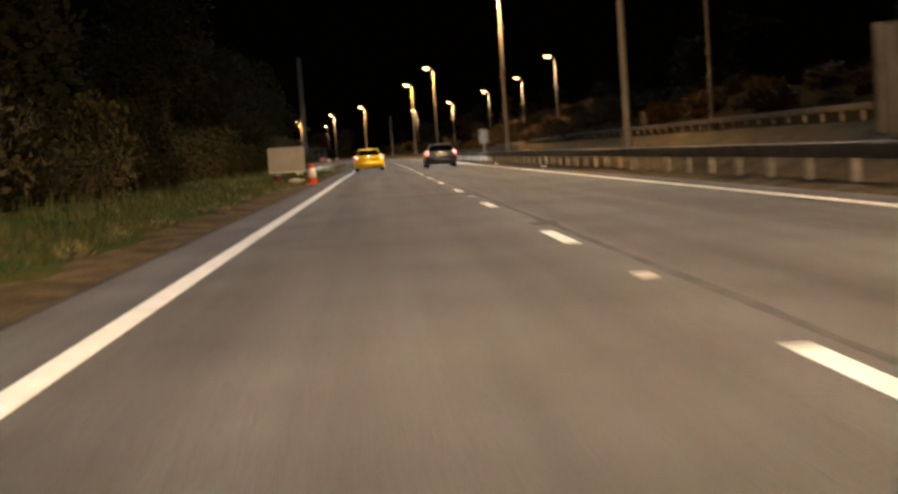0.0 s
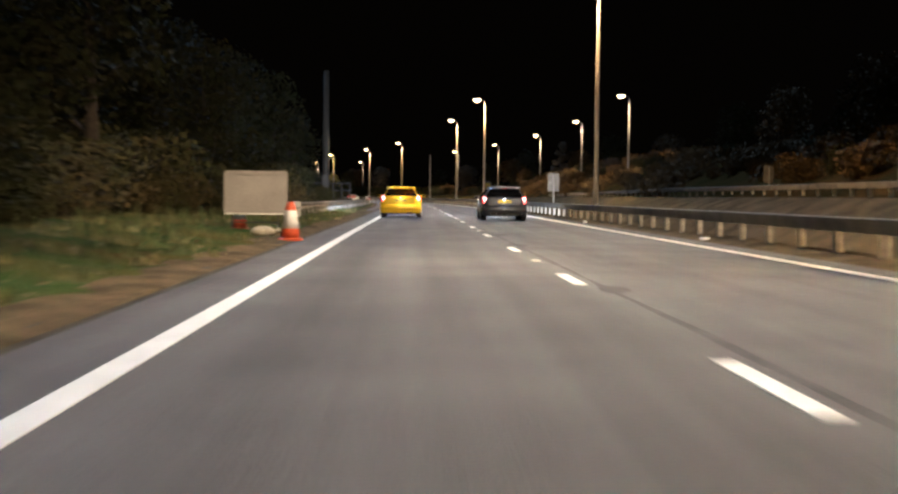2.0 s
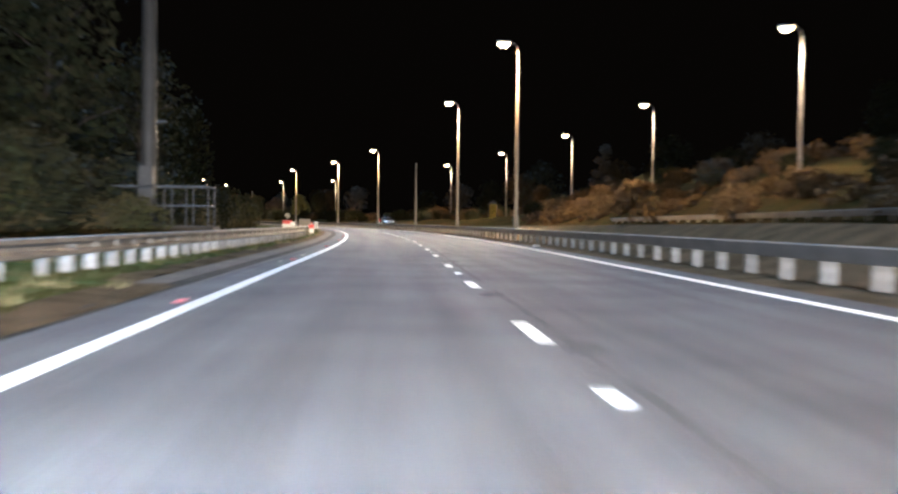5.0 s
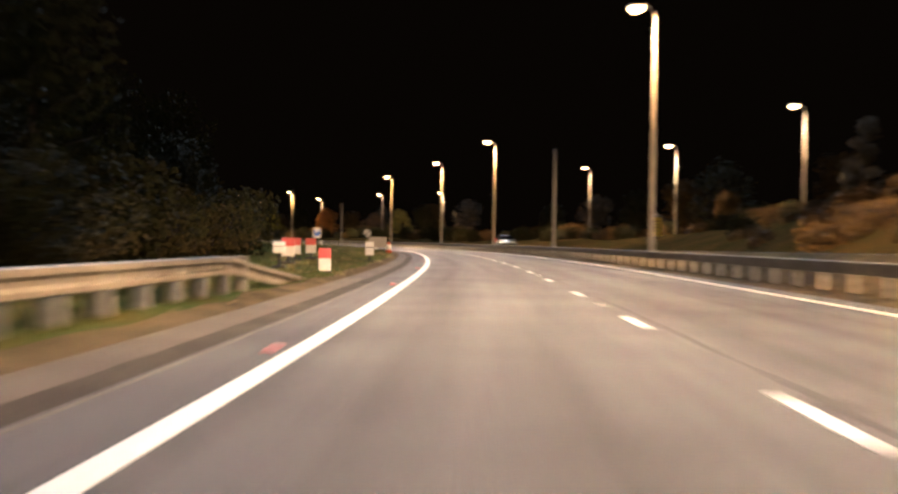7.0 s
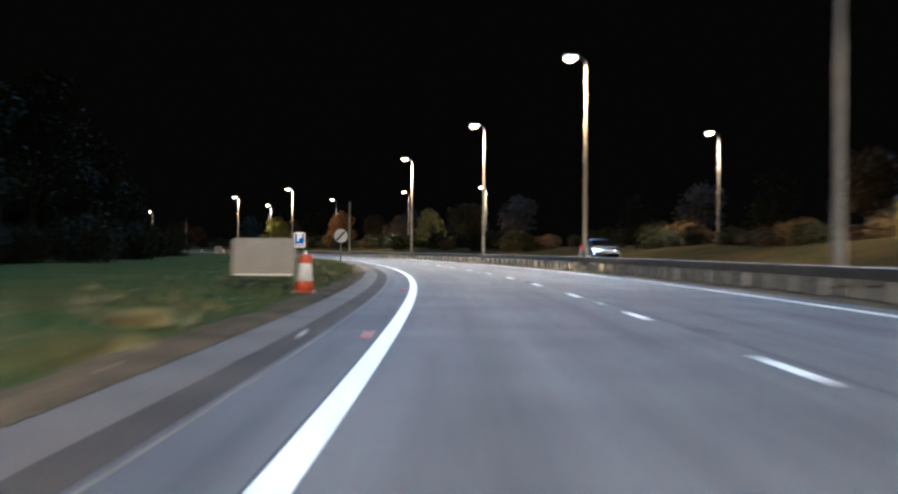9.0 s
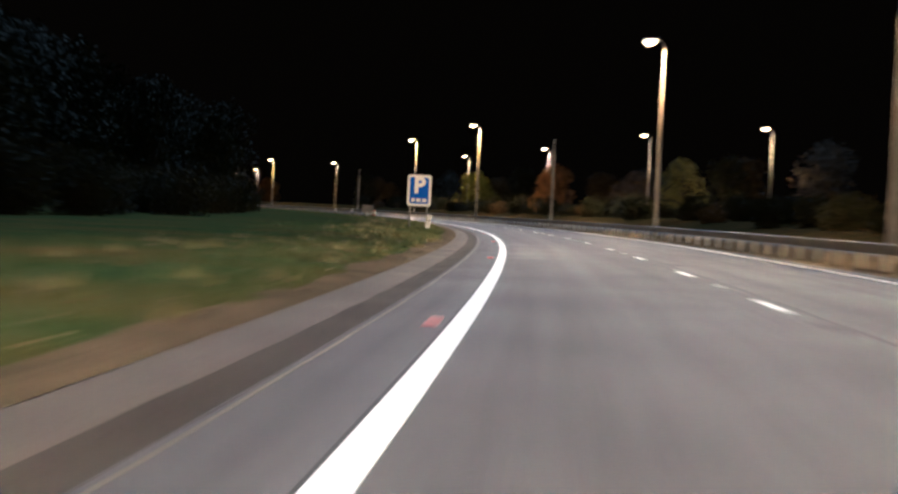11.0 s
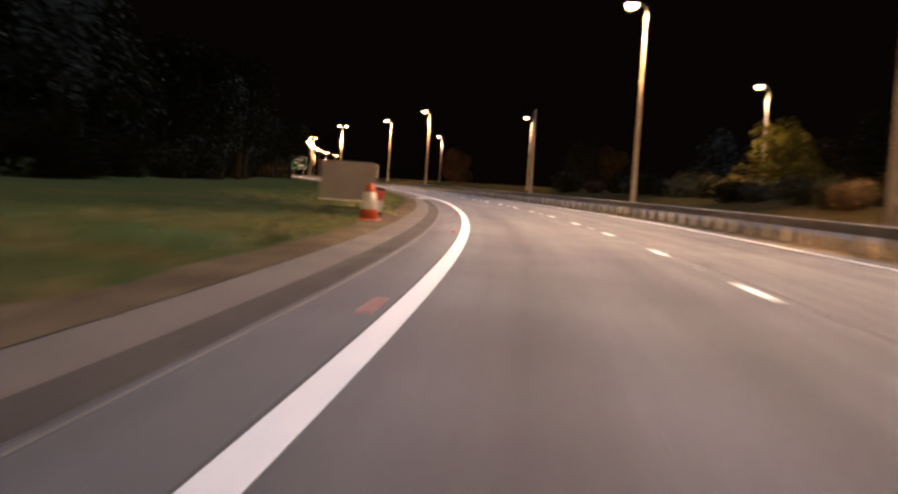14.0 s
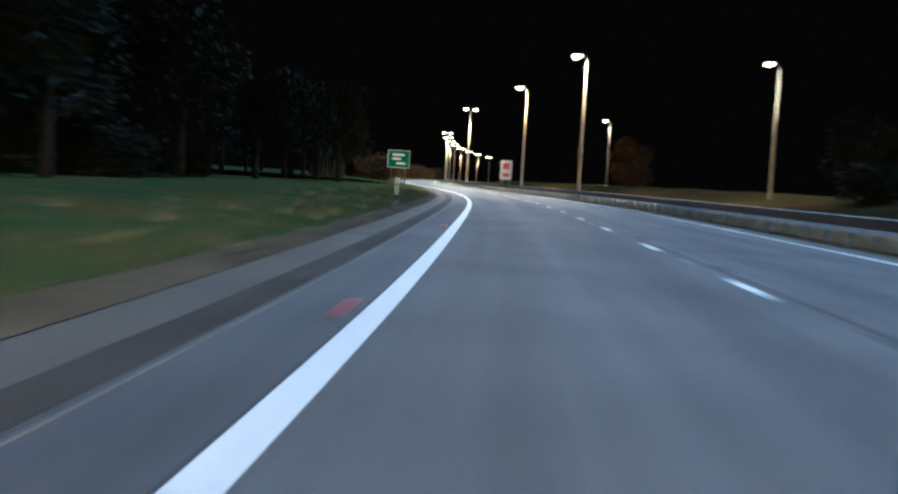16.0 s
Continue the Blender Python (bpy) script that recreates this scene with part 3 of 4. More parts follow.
# ---- barriers ----
def barrier(name, s0, s1, a, step, label, face=1, ramp_end=False, post_w=0.10, a1=None, beam=False, lift=None):
    """Steel safety barrier: a folded rail on posts. face: the side of the posts that carries the rail."""
    root = thing(name, Matrix.Identity(4), label, "safety barrier", "steel safety barriers")
    a1 = a if a1 is None else a1
    prof = [(0.0, 0.40), (0.035, 0.41), (0.05, 0.48), (0.085, 0.595), (0.09, 0.61), (0.085, 0.625), (0.0, 0.635), (-0.02, 0.625), (-0.02, 0.41)] if beam else [(0.0, 0.34), (0.05, 0.36), (0.05, 0.41), (0.0, 0.45), (0.0, 0.50), (0.05, 0.54), (0.05, 0.60), (0.0, 0.62), (-0.012, 0.61), (0.038, 0.59), (0.038, 0.545), (-0.012, 0.505), (-0.012, 0.445), (0.038, 0.405), (0.038, 0.365), (-0.012, 0.35)]
    secs = []
    n = max(2, int((s1 - s0) / 1.4))
    for i in range(n + 1):
        s = s0 + (s1 - s0) * i / n
        off = a + (a1 - a) * i / n
        drop = 0.0
        if ramp_end and s > s1 - 10:
            drop = 0.58 * ((s - s1 + 10) / 10) ** 0.9
        up = lift(s) if lift else 0.0
        secs.append([at(s, off + face * (y + 0.06) / U, up + max(z - drop, 0.01 + z * 0.05)) for y, z in prof])
    part("rail", loft(secs), GALV if beam else RAIL_OLD, root)
    m = box(-post_w / 2, post_w / 2, -0.05, 0.05, -0.25, 0.60, None, 0.008)
    first = part("post", m, POST, root)
    k = 0
    s = s0 + step / 2
    while s < s1 - (7 if ramp_end else 0):
        mm = stand(s, a + (a1 - a) * (s - s0) / (s1 - s0), lift(s) if lift else 0.0) @ pose(0, 0, 0, 0, 0, 4 * noise.noise(Vector((s, a, 0))))
        if k == 0:
            first.matrix_basis = mm
        else:
            share(first, mm, root)
        k += 1
        s += step
    return root


BAR = "galvanised steel safety barrier along the central reserve"
s = -38.0
while s < 760:
    barrier("safety_barrier", s, s + 36.8, 9.45, 2.3, BAR, -1, post_w=0.10, beam=True)
    s += 36.8
for s0, s1 in ((760, 900), (900, 1040)):
    barrier("safety_barrier", s0, s1, 9.45, 6.9, BAR, -1, beam=True)
for s0 in (50, 86, 122, 158):
    barrier("safety_barrier", s0, s0 + 36, 21.2, 2.4, "galvanised steel safety barrier below the far bank", -1, beam=True, lift=opposite_rise)
LEFTBAR = "galvanised steel safety barrier on the grass verge"
barrier("safety_barrier", 80, 113, -3.3, 2.4, LEFTBAR, 1, post_w=0.12, a1=-3.1)
barrier("safety_barrier", 113, 147, -3.1, 1.7, LEFTBAR, 1, post_w=0.2, a1=-2.85)
barrier("safety_barrier", 147, 182, -2.85, 1.7, LEFTBAR + ", its end ramped down", 1, True, post_w=0.2, a1=-2.5)


# ---- trees and scrub ----
def foliage(rnd, blobs, count, size):
    """Small leaf pieces spread through lumpy blobs (x, y, z, radius)."""
    total = sum(b[3] ** 2 for b in blobs)
    verts, faces = [], []
    for bx, by, bz, br in blobs:
        for _ in range(int(count * br * br / total)):
            d = Vector((rnd.gauss(0, 1), rnd.gauss(0, 1), rnd.gauss(0, 1))).normalized()
            r = br * (0.55 + 0.5 * rnd.random() ** 0.6) * (1 + 0.25 * noise.noise(d * 2.3 + Vector((bx, by, bz))))
            c = Vector((bx, by, bz)) + r * Vector((d.x, d.y, d.z * 0.9))
            u = Vector((rnd.gauss(0, 1), rnd.gauss(0, 1), rnd.gauss(0, 1))).normalized()
            w = u.orthogonal().normalized() * size * (0.5 + rnd.random())
            u = u * size * (0.5 + rnd.random())
            k = len(verts)
            verts += [c - u, c + w * 0.55, c + u, c - w * 0.55]
            faces.append((k, k + 1, k + 2, k + 3))
    return verts, faces


def leafy(name, verts, faces, mat, parent):
    me = bpy.data.meshes.new(name)
    me.from_pydata(verts, [], faces)
    me.materials.append(mat)
    ob = new(name, me)
    ob.parent = parent
    return ob


def tree(seed, height, spread, mat, count=2200, leaf=0.16, low=0.25):
    rnd = random.Random(seed)
    root = new("tree")
    top = height * 0.86
    lean = (rnd.uniform(-0.3, 0.3), rnd.uniform(-0.3, 0.3))
    spine = [Vector((lean[0] * f * f * 2, lean[1] * f * f * 2, height * 0.82 * f - 0.4 * (f == 0))) for f in (0, 0.15, 0.4, 0.7, 1)]
    r = height * 0.022
    bm = tube(spine, [r * 1.5, r * 1.05, r * 0.8, r * 0.45, r * 0.12], 9)
    blobs = [(spine[4].x, spine[4].y, top, spread * 0.42)]
    for k in range(9):
        f = low + (0.9 - low) * k / 8
        a = k * 2.4 + rnd.random()
        reach = spread * (0.95 - 0.55 * f) * rnd.uniform(0.6, 1.05)
        s = Vector((lean[0] * f * f * 2, lean[1] * f * f * 2, height * 0.8 * f))
        e = s + Vector((reach * math.cos(a), reach * math.sin(a), height * 0.10 + 0.2 * reach))
        mid = (s + e) / 2 + Vector((0, 0, 0.12 * reach))
        tube([s, mid, e], [r * 0.42 * (1.2 - f), r * 0.28 * (1.2 - f), r * 0.08], 6, bm)
        blobs.append((e.x, e.y, e.z, spread * rnd.uniform(0.26, 0.42)))
        blobs.append((mid.x, mid.y, mid.z + 0.2, spread * rnd.uniform(0.2, 0.34)))
    part("trunk", bm, BARK, root, smooth=True)
    leafy("crown", *foliage(rnd, blobs, count, leaf), mat, root)
    return root


def bush(seed, height, spread, mat, count=1300, leaf=0.13):
    rnd = random.Random(seed)
    root = new("bush")
    bm = bmesh.new()
    blobs = []
    for k in range(7):
        a = k * 0.9 + rnd.random()
        d = spread * rnd.uniform(0.15, 0.75)
        e = Vector((d * math.cos(a), d * math.sin(a), height * rnd.uniform(0.45, 0.85)))
        tube([Vector((0.1 * math.cos(a), 0.1 * math.sin(a), -0.3)), e * 0.5 + Vector((0, 0, 0.1)), e], [0.05, 0.035, 0.012], 5, bm)
        blobs.append((e.x, e.y, e.z * 0.8, height * rnd.uniform(0.25, 0.42)))
        blobs.append((e.x * 0.7, e.y * 0.7, e.z * 0.35, height * rnd.uniform(0.25, 0.36)))
    part("stem", bm, BARK, root)
    leafy("leaves", *foliage(rnd, blobs, count, leaf), mat, root)
    return root


def plant(src, used, s, a, z, turn, k, label, category, group=""):
    m = stand(s, a, z, turn) @ Matrix.Diagonal((k, k, k, 1))
    if used:
        ob = copy_thing(src, stand(s, a, z, turn))
        ob.scale = (k, k, k)
    else:
        ob = src
        ob.matrix_basis = m
    return tagged(ob, label, category, group)


rnd = random.Random(5)
woods = [tree(11, 8.5, 3.2, LEAF_DARK), tree(12, 7.0, 3.0, LEAF_DARK), tree(13, 9.5, 3.4, LEAF_DARK)]
used = [0, 0, 0]
for k in range(30):
    s = -8 + k * 7.2 + rnd.uniform(-2, 2)
    a = -rnd.uniform(9.0, 14.0) - (4 if s > 165 else 0)
    i = k % 3
    plant(woods[i], used[i], s, a, 0.45, rnd.uniform(0, 360), rnd.uniform(0.8, 1.2), "dark leafy tree standing behind the grass verge", "tree", "roadside trees")
    used[i] = 1
for k in range(16):
    i = k % 3
    plant(woods[i], 1, 628 + k * 4.6, -rnd.uniform(8.5, 15), 0.25, rnd.uniform(0, 360), rnd.uniform(0.8, 1.1), "dark tree on the inside of the far bend", "tree", "trees by the bend")
for k in range(20):
    i = k % 3
    plant(woods[i], 1, 585 + k * 7.5, -rnd.uniform(9, 24) - (4 if k < 6 else 0), 0.2, rnd.uniform(0, 360), rnd.uniform(0.7, 1.0), "dark tree on the inside of the far bend", "tree", "trees by the bend")
# unseen trees, added to hide far lamps and throw shade over the grass
for k in range(46):
    i = k % 3
    s = 222 + k * 8.0 + rnd.uniform(-2, 2)
    plant(woods[i], 1, s, -rnd.uniform(19, 34), 0.4, rnd.uniform(0, 360), rnd.uniform(0.85, 1.25), "dark leafy tree added as a screen inside the bend", "tree", "trees by the bend")
# denser added row that blocks the view of lamps farther round
for k in range(40):
    i = k % 3
    plant(woods[i], 1, 345 + k * 4.4 + rnd.uniform(-2, 2), -rnd.uniform(28, 42), 0.1, rnd.uniform(0, 360), rnd.uniform(1.15, 1.5), "large dark tree added to screen the far lamps", "tree", "trees by the bend")
# more added trees in front of the twin lamps
for k in range(14):
    i = k % 3
    plant(woods[i], 1, 528 + k * 5.4, -rnd.uniform(15.5, 27), 0.15, rnd.uniform(0, 360), rnd.uniform(0.95, 1.25), "dark leafy tree added as a screen inside the bend", "tree", "trees by the bend")
hedge = [bush(23, 2.6, 1.9, LEAF_DARK, 3600, 0.085), bush(24, 2.2, 1.8, LEAF_WEED, 3400, 0.08)]
used = [0, 0]
for k in range(62):
    i = 0 if k % 3 else 1
    plant(hedge[i], used[i], -6 + k * 3.6 + rnd.uniform(-1.2, 1.2), -rnd.uniform(7.2, 9.5) - (2.5 if k > 40 else 0), 0.3 if k < 33 else 0.12, rnd.uniform(0, 360), rnd.uniform(0.8, 1.4), "tall dark bush in the thicket behind the verge", "bush", "verge bushes")
    used[i] = 1
# added bushes close the gaps below the screening trees
for k in range(52):
    plant(hedge[0], 1, 224 + k * 7.2 + rnd.uniform(-2.5, 2.5), -rnd.uniform(17, 21), 0.08, rnd.uniform(0, 360), rnd.uniform(0.8, 1.3), "dark bush added below the screening trees", "bush", "wood edge bushes")
scrub = [bush(21, 1.9, 1.6, LEAF_DARK, 2400, 0.075), bush(22, 1.5, 1.5, LEAF_WEED, 2400, 0.07)]
used = [0, 0]
for k in range(28):
    s = -4 + k * 5.4 + rnd.uniform(-1.5, 1.5)
    i = k % 2
    plant(scrub[i], used[i], s, -rnd.uniform(5.6, 8.2), 0.25, rnd.uniform(0, 360), rnd.uniform(0.7, 1.25), "unkempt dark bush at the back of the verge", "bush", "verge bushes")
    used[i] = 1
bank = [bush(31, 2.0, 2.4, LEAF_BROWN, 1500), bush(32, 2.4, 2.0, LEAF_DARK, 1500)]
used = [0, 0]
for k in range(162):
    s = 20 + k * 3.6 + rnd.uniform(-2, 2)
    # past 250 mostly the darker leaves: the unlit stretch put into leaf colour
    i = (0 if k % 3 else 1) if s < 250 else (1 if k % 5 else 0)
    far = rnd.uniform(23.5, 33) if s < 250 else rnd.uniform(27, 35)
    if 258 < s < 294 and far < 30:
        continue
    plant(bank[i], used[i], s, far, bank_z(s, far) - 0.25, rnd.uniform(0, 360), rnd.uniform(0.7, 1.3) * (0.75 if s < 330 else 1), "brownish scrub on the bank beyond the road", "bush", "bank scrub")
    used[i] = 1
for k in range(12):
    plant(bank[0], 1, 712 + k * 5.5 + rnd.uniform(-2, 2), -rnd.uniform(3.8, 10), 0.05, rnd.uniform(0, 360), rnd.uniform(1.0, 2.0), "tall brown bush beside the far verge", "bush", "far verge bushes")
for k in range(13):
    plant(bank[0], 1, 985 + k * 13 + rnd.uniform(-4, 4), -rnd.uniform(4.5, 13), 0.0, rnd.uniform(0, 360), rnd.uniform(2.0, 3.2), "large brown bush beside the road under distant lamps", "bush", "far verge bushes")
# low brambles spread over the higher part of the bank, too tangled to tell apart
blobs = []
for k in range(150):
    s, far = rnd.uniform(105, 330), 21.8 + 15 * rnd.random()
    for _ in range(0 if s > 258 and far < 29.5 else 3):
        p = at(s + rnd.uniform(-1.6, 1.6), far + rnd.uniform(-1.6, 1.6))
        blobs.append((p.x, p.y, bank_z(s, far) + rnd.uniform(-0.1, 0.35), rnd.uniform(0.5, 1.0)))
tagged(leafy("bank_brambles", *foliage(rnd, blobs, 62000, 0.15), LEAF_BROWN, None), "low tangled brown brambles covering the rising bank", "brambles", kind="stuff")
far_woods = [tree(41, 7.5, 3.3, LEAF_DARK), tree(42, 6.5, 3.2, LEAF_BROWN)]
used = [0, 0]
for k in range(26):
    s = 60 + k * 24 + rnd.uniform(-8, 8)
    i = k % 2
    far = rnd.uniform(39, 52)
    plant(far_woods[i], used[i], s, far, bank_z(s, far) - 0.3, rnd.uniform(0, 360), rnd.uniform(0.8, 1.2), "dark tree on top of the far bank", "tree", "bank trees")
    used[i] = 1
plant(tree(51, 8.0, 3.4, LEAF_YELLOW, 3200, low=0.15), 0, 430, 28.6, 1.0, 20, 0.72, "yellow-leaved tree lit by a street lamp", "tree")
rusty = plant(tree(52, 8.4, 4.3, LEAF_ORANGE, 3800, low=0.12), 0, 488, 30.7, 1.0, 80, 0.78, "rusty-leaved tree lit by a street lamp", "tree")
plant(rusty, 1, 714, 34.5, 0.5, 200, 0.85, "small rusty-leaved tree beyond the far lamp", "tree")
plant(tree(53, 7.4, 4.2, LEAF_GREEN, 3600, low=0.12), 0, 536, 33.7, 0.9, 130, 0.86, "yellowish green tree lit by a street lamp", "tree")
plant(tree(56, 6.0, 4.2, LEAF_BROWN, 2600, low=0.15), 0, 468, 35.8, 1.2, 10, 0.85, "spreading dull brown tree beside a bank lamp", "tree")
plant(tree(54, 7.2, 1.6, LEAF_BROWN, 2400, low=0.12), 0, 243, 31.6, 3.3, 40, 0.85, "tall narrow brown-leaved tree on the bank", "tree")
plant(tree(55, 5.0, 2.2, LEAF_BROWN, 2200, low=0.2), 0, 288, 36.2, 1.7, 300, 0.85, "round brown-leaved tree on the bank", "tree")

# grass blades along the verge, dense near the road
rng = np.random.default_rng(3)
N = 26000
gs = rng.uniform(-8, 600, N)
ga = -1.75 - rng.gamma(1.6, 1.3, N) - np.where(gs > 112, 0.4, 0.0)
keep = ga > -9
gs, ga = gs[keep], ga[keep]
hx, hh = np.interp(gs, STATIONS, _px), np.interp(gs, STATIONS, _turn)
hy = np.interp(gs, STATIONS, _py)
gx, gy = U * (hx + ga * np.cos(hh)), U * (hy + ga * np.sin(hh))
gz = np.interp(-ga, [1.1, 1.35, 1.7, 2.25, 3.2, 4.5, 6.5, 10], [-0.03, 0, 0.03, 0.05, 0.12, 0.22, 0.30, 0.42]) - 0.03
gz = np.where(gs > 112, np.interp(-ga, [1.95, 2.6, 3.2, 4.5, 10], [0.0, 0.06, 0.09, 0.14, 0.16]) - 0.03, gz)
# rank weeds towards the thicket at the start of the road
tall = np.clip((-ga - 2.6) / 1.2, 0, 2) * (gs < 112)
verts, faces = [], []
for x, y, z, up in zip(gx, gy, gz, tall):
    h = rng.uniform(0.05, 0.16) * (1.0 + 1.6 * up * rng.random())
    for _ in range(3):
        t, l = rng.uniform(0, 6.28), rng.uniform(0.02, 0.10)
        k = len(verts)
        dx, dy = 0.012 * math.cos(t), 0.012 * math.sin(t)
        ox, oy = rng.uniform(-0.08, 0.08, 2)
        verts += [(x + ox - dx, y + oy - dy, z), (x + ox + dx, y + oy + dy, z), (x + ox - l * math.sin(t), y + oy + l * math.cos(t), z + h)]
        faces.append((k, k + 1, k + 2))
me = bpy.data.meshes.new("verge_grass")
me.from_pydata(verts, [], faces)
me.materials.append(BLADE)
tagged(new("verge_grass", me), "short rough grass blades on the verge", "grass", kind="stuff")


def scatter(name, count, mat, label, category, make):
    """Small pieces strewn along the verge, joined into one mesh. make: vertices and faces of one piece from its place and the generator."""
    vs, fs = [], []
    for _ in range(count):
        s, a = rng.uniform(-6, 600), -rng.uniform(1.5, 6.5)
        if s < 112:
            z = float(np.interp(-a, [1.35, 1.7, 2.25, 3.2, 4.5, 6.5], [0.0, 0.03, 0.05, 0.12, 0.22, 0.30]))
        else:
            a -= 0.45
            z = float(np.interp(-a, [1.95, 2.6, 3.2, 4.5, 10], [0.03, 0.06, 0.09, 0.14, 0.16]))
        v, f = make(at(s, a, z))
        k = len(vs)
        vs += v
        fs += [tuple(k + i for i in q) for q in f]
    me = bpy.data.meshes.new(name)
    me.from_pydata(vs, [], fs)
    me.materials.append(mat)
    tagged(new(name, me), label, category, kind="stuff")


def leaf(p):
    t, r = rng.uniform(0, 6.28), rng.uniform(0.025, 0.06)
    u, w = Vector((math.cos(t), math.sin(t), 0.2)) * r, Vector((-math.sin(t), math.cos(t), 0.3)) * r * 0.6
    p = p + Vector((0, 0, 0.035))
    return [p - u, p + w, p + u, p - w], [(0, 1, 2, 3)]


def straw(p):
    v, f = [], []
    for k in range(26):
        t, l, h = rng.uniform(0, 6.28), rng.uniform(0.05, 0.28), rng.uniform(0.06, 0.2)
        q = p + Vector((rng.uniform(-0.15, 0.15), rng.uniform(-0.15, 0.15), -0.02))
        d = Vector((math.cos(t), math.sin(t), 0))
        n = Vector((-math.sin(t), math.cos(t), 0)) * 0.012
        v += [q - n, q + n, q + d * l + Vector((0, 0, h))]
        f.append((3 * k, 3 * k + 1, 3 * k + 2))
    return v, f


scatter("leaf_litter", 2600, LITTER, "fallen brown leaves strewn along the verge", "leaf litter", leaf)
bits = [straw(at(234.4 + rng.normal(0, 0.22), -3.02 + rng.normal(0, 0.16), 0.09)) for _ in range(34)]
me = bpy.data.meshes.new("straw_clump")
me.from_pydata([v for b in bits for v in b[0]], [], [tuple(i + 78 * n for i in f) for n, b in enumerate(bits) for f in b[1]])
me.materials.append(STRAW)
tagged(new("straw_clump", me), "pale flattened clump of straw on the grass", "straw", kind="stuff")
scatter("dry_grass", 420, STRAW, "pale dry grass tufts on the verge", "grass", straw)


# ---- roadworks furniture ----
def cone(m, label):
    root = thing("traffic_cone", m, label, "traffic cone", "traffic cones")
    part("base", loft([[(x * 0.22 * k, y * 0.22 * k, z) for x, y in ((-1, -0.8), (-0.8, -1), (0.8, -1), (1, -0.8), (1, 0.8), (0.8, 1), (-0.8, 1), (-1, 0.8))] for k, z in ((1, 0), (1, 0.035), (0.85, 0.05))]), CONE_RED, root)
    body = part("body", lathe([(0.18, 0.045), (0.165, 0.22), (0.105, 0.62), (0.07, 0.73), (0.055, 0.75)], 22), CONE_RED, root, smooth=True)
    part("sleeve", lathe([(0.167, 0.235), (0.116, 0.575), (0.112, 0.58)], 22), SLEEVE, body, "white reflective sleeve", smooth=True)
    return root


def marker_board(m, label, w=0.30, h=0.72, band=True, low=0.07, cap=False):
    """Upright narrow marker: red upper face, white lower face, on a dark foot."""
    root = thing("marker_board", m, label, "marker board", "verge marker boards")
    part("foot", box(-w * 0.55, w * 0.55, -0.08, 0.08, 0, 0.07, None, 0.02), BLACK, root)
    panel = part("panel", box(-w / 2, w / 2, -0.025, 0.025, low, h, None, 0.012), SLEEVE, root)
    if cap:
        part("neck", box(-w / 2 + 0.01, w / 2 - 0.01, -0.018, 0.018, h - 0.01, h + 0.075), BLACK, panel)
        part("cap", box(-w / 2 - 0.002, w / 2 + 0.002, -0.026, 0.026, h + 0.07, h + 0.10, None, 0.006), SLEEVE, panel)
    if low > 0.1:
        part("stem", box(-0.03, 0.03, -0.02, 0.02, 0.04, low + 0.05, None, 0.006), BLACK, root)
    if band:
        part("band", box(-w / 2 - 0.004, w / 2 + 0.004, -0.03, 0.03, low + (h - low) * 0.55, h + 0.003, None, 0.006), PINK, panel, "red reflective band")
    else:
        part("joint", box(-w / 2 - 0.003, w / 2 + 0.003, -0.029, 0.029, low + (h - low) * 0.56, low + (h - low) * 0.61), BLACK, panel)
    return root


def works_sign(m, w, h, low, label):
    """Rear of a rectangular sign on a folding frame."""
    root = thing("roadworks_sign", m, label, "road sign", "roadworks signs")
    panel = part("panel", plate(rounded(w, h, 0.07, 0, low + h / 2), 0.012), BOARD_GREY, root)
    for z in (low + 0.06, low + h - 0.06):
        part("stiffener", box(-w / 2 + 0.05, w / 2 - 0.05, -0.03, -0.002, z - 0.025, z + 0.025), BOARD_GREY, panel)
    for x in (-w * 0.36, w * 0.36):
        part("leg", tube([(x, 0.035, low + h * 0.75), (x, 0.035, low), (x, -0.36, 0.02)], 0.022, 7), FRAME, root)
        part("leg", tube([(x, 0.03, low + h * 0.5), (x, 0.03, low), (x, 0.36, 0.02)], 0.022, 7), FRAME, root)
    part("crossbar", tube([(-w * 0.36, -0.22, low * 0.55), (w * 0.36, -0.22, low * 0.55)], 0.016, 6), FRAME, root)
    part("lower_edge", box(-w / 2 + 0.02, w / 2 - 0.02, -0.006, 0.02, low - 0.02, low + 0.012), WHITE, root, "pale lower edge trim")
    return root


def sandbag(m):
    root = thing("sandbag", m, "pale lumpy sandbag weighing down the sign", "sandbag")
    bm = bmesh.new()
    bmesh.ops.create_uvsphere(bm, u_segments=16, v_segments=10, radius=1)
    for v in bm.verts:
        n = 1 + 0.12 * noise.noise(v.co * 2.2)
        v.co = Vector((v.co.x * 0.26 * n, v.co.y * 0.17 * n, max(v.co.z, -0.75) * 0.12 * n + 0.09))
    part("bag", bm, SANDBAG, root, smooth=True)
    part("tied_neck", tube([(0.24, 0, 0.09), (0.31, 0.02, 0.11), (0.35, 0.03, 0.14)], [0.05, 0.025, 0.05], 8), SANDBAG, root, smooth=True)
    return root


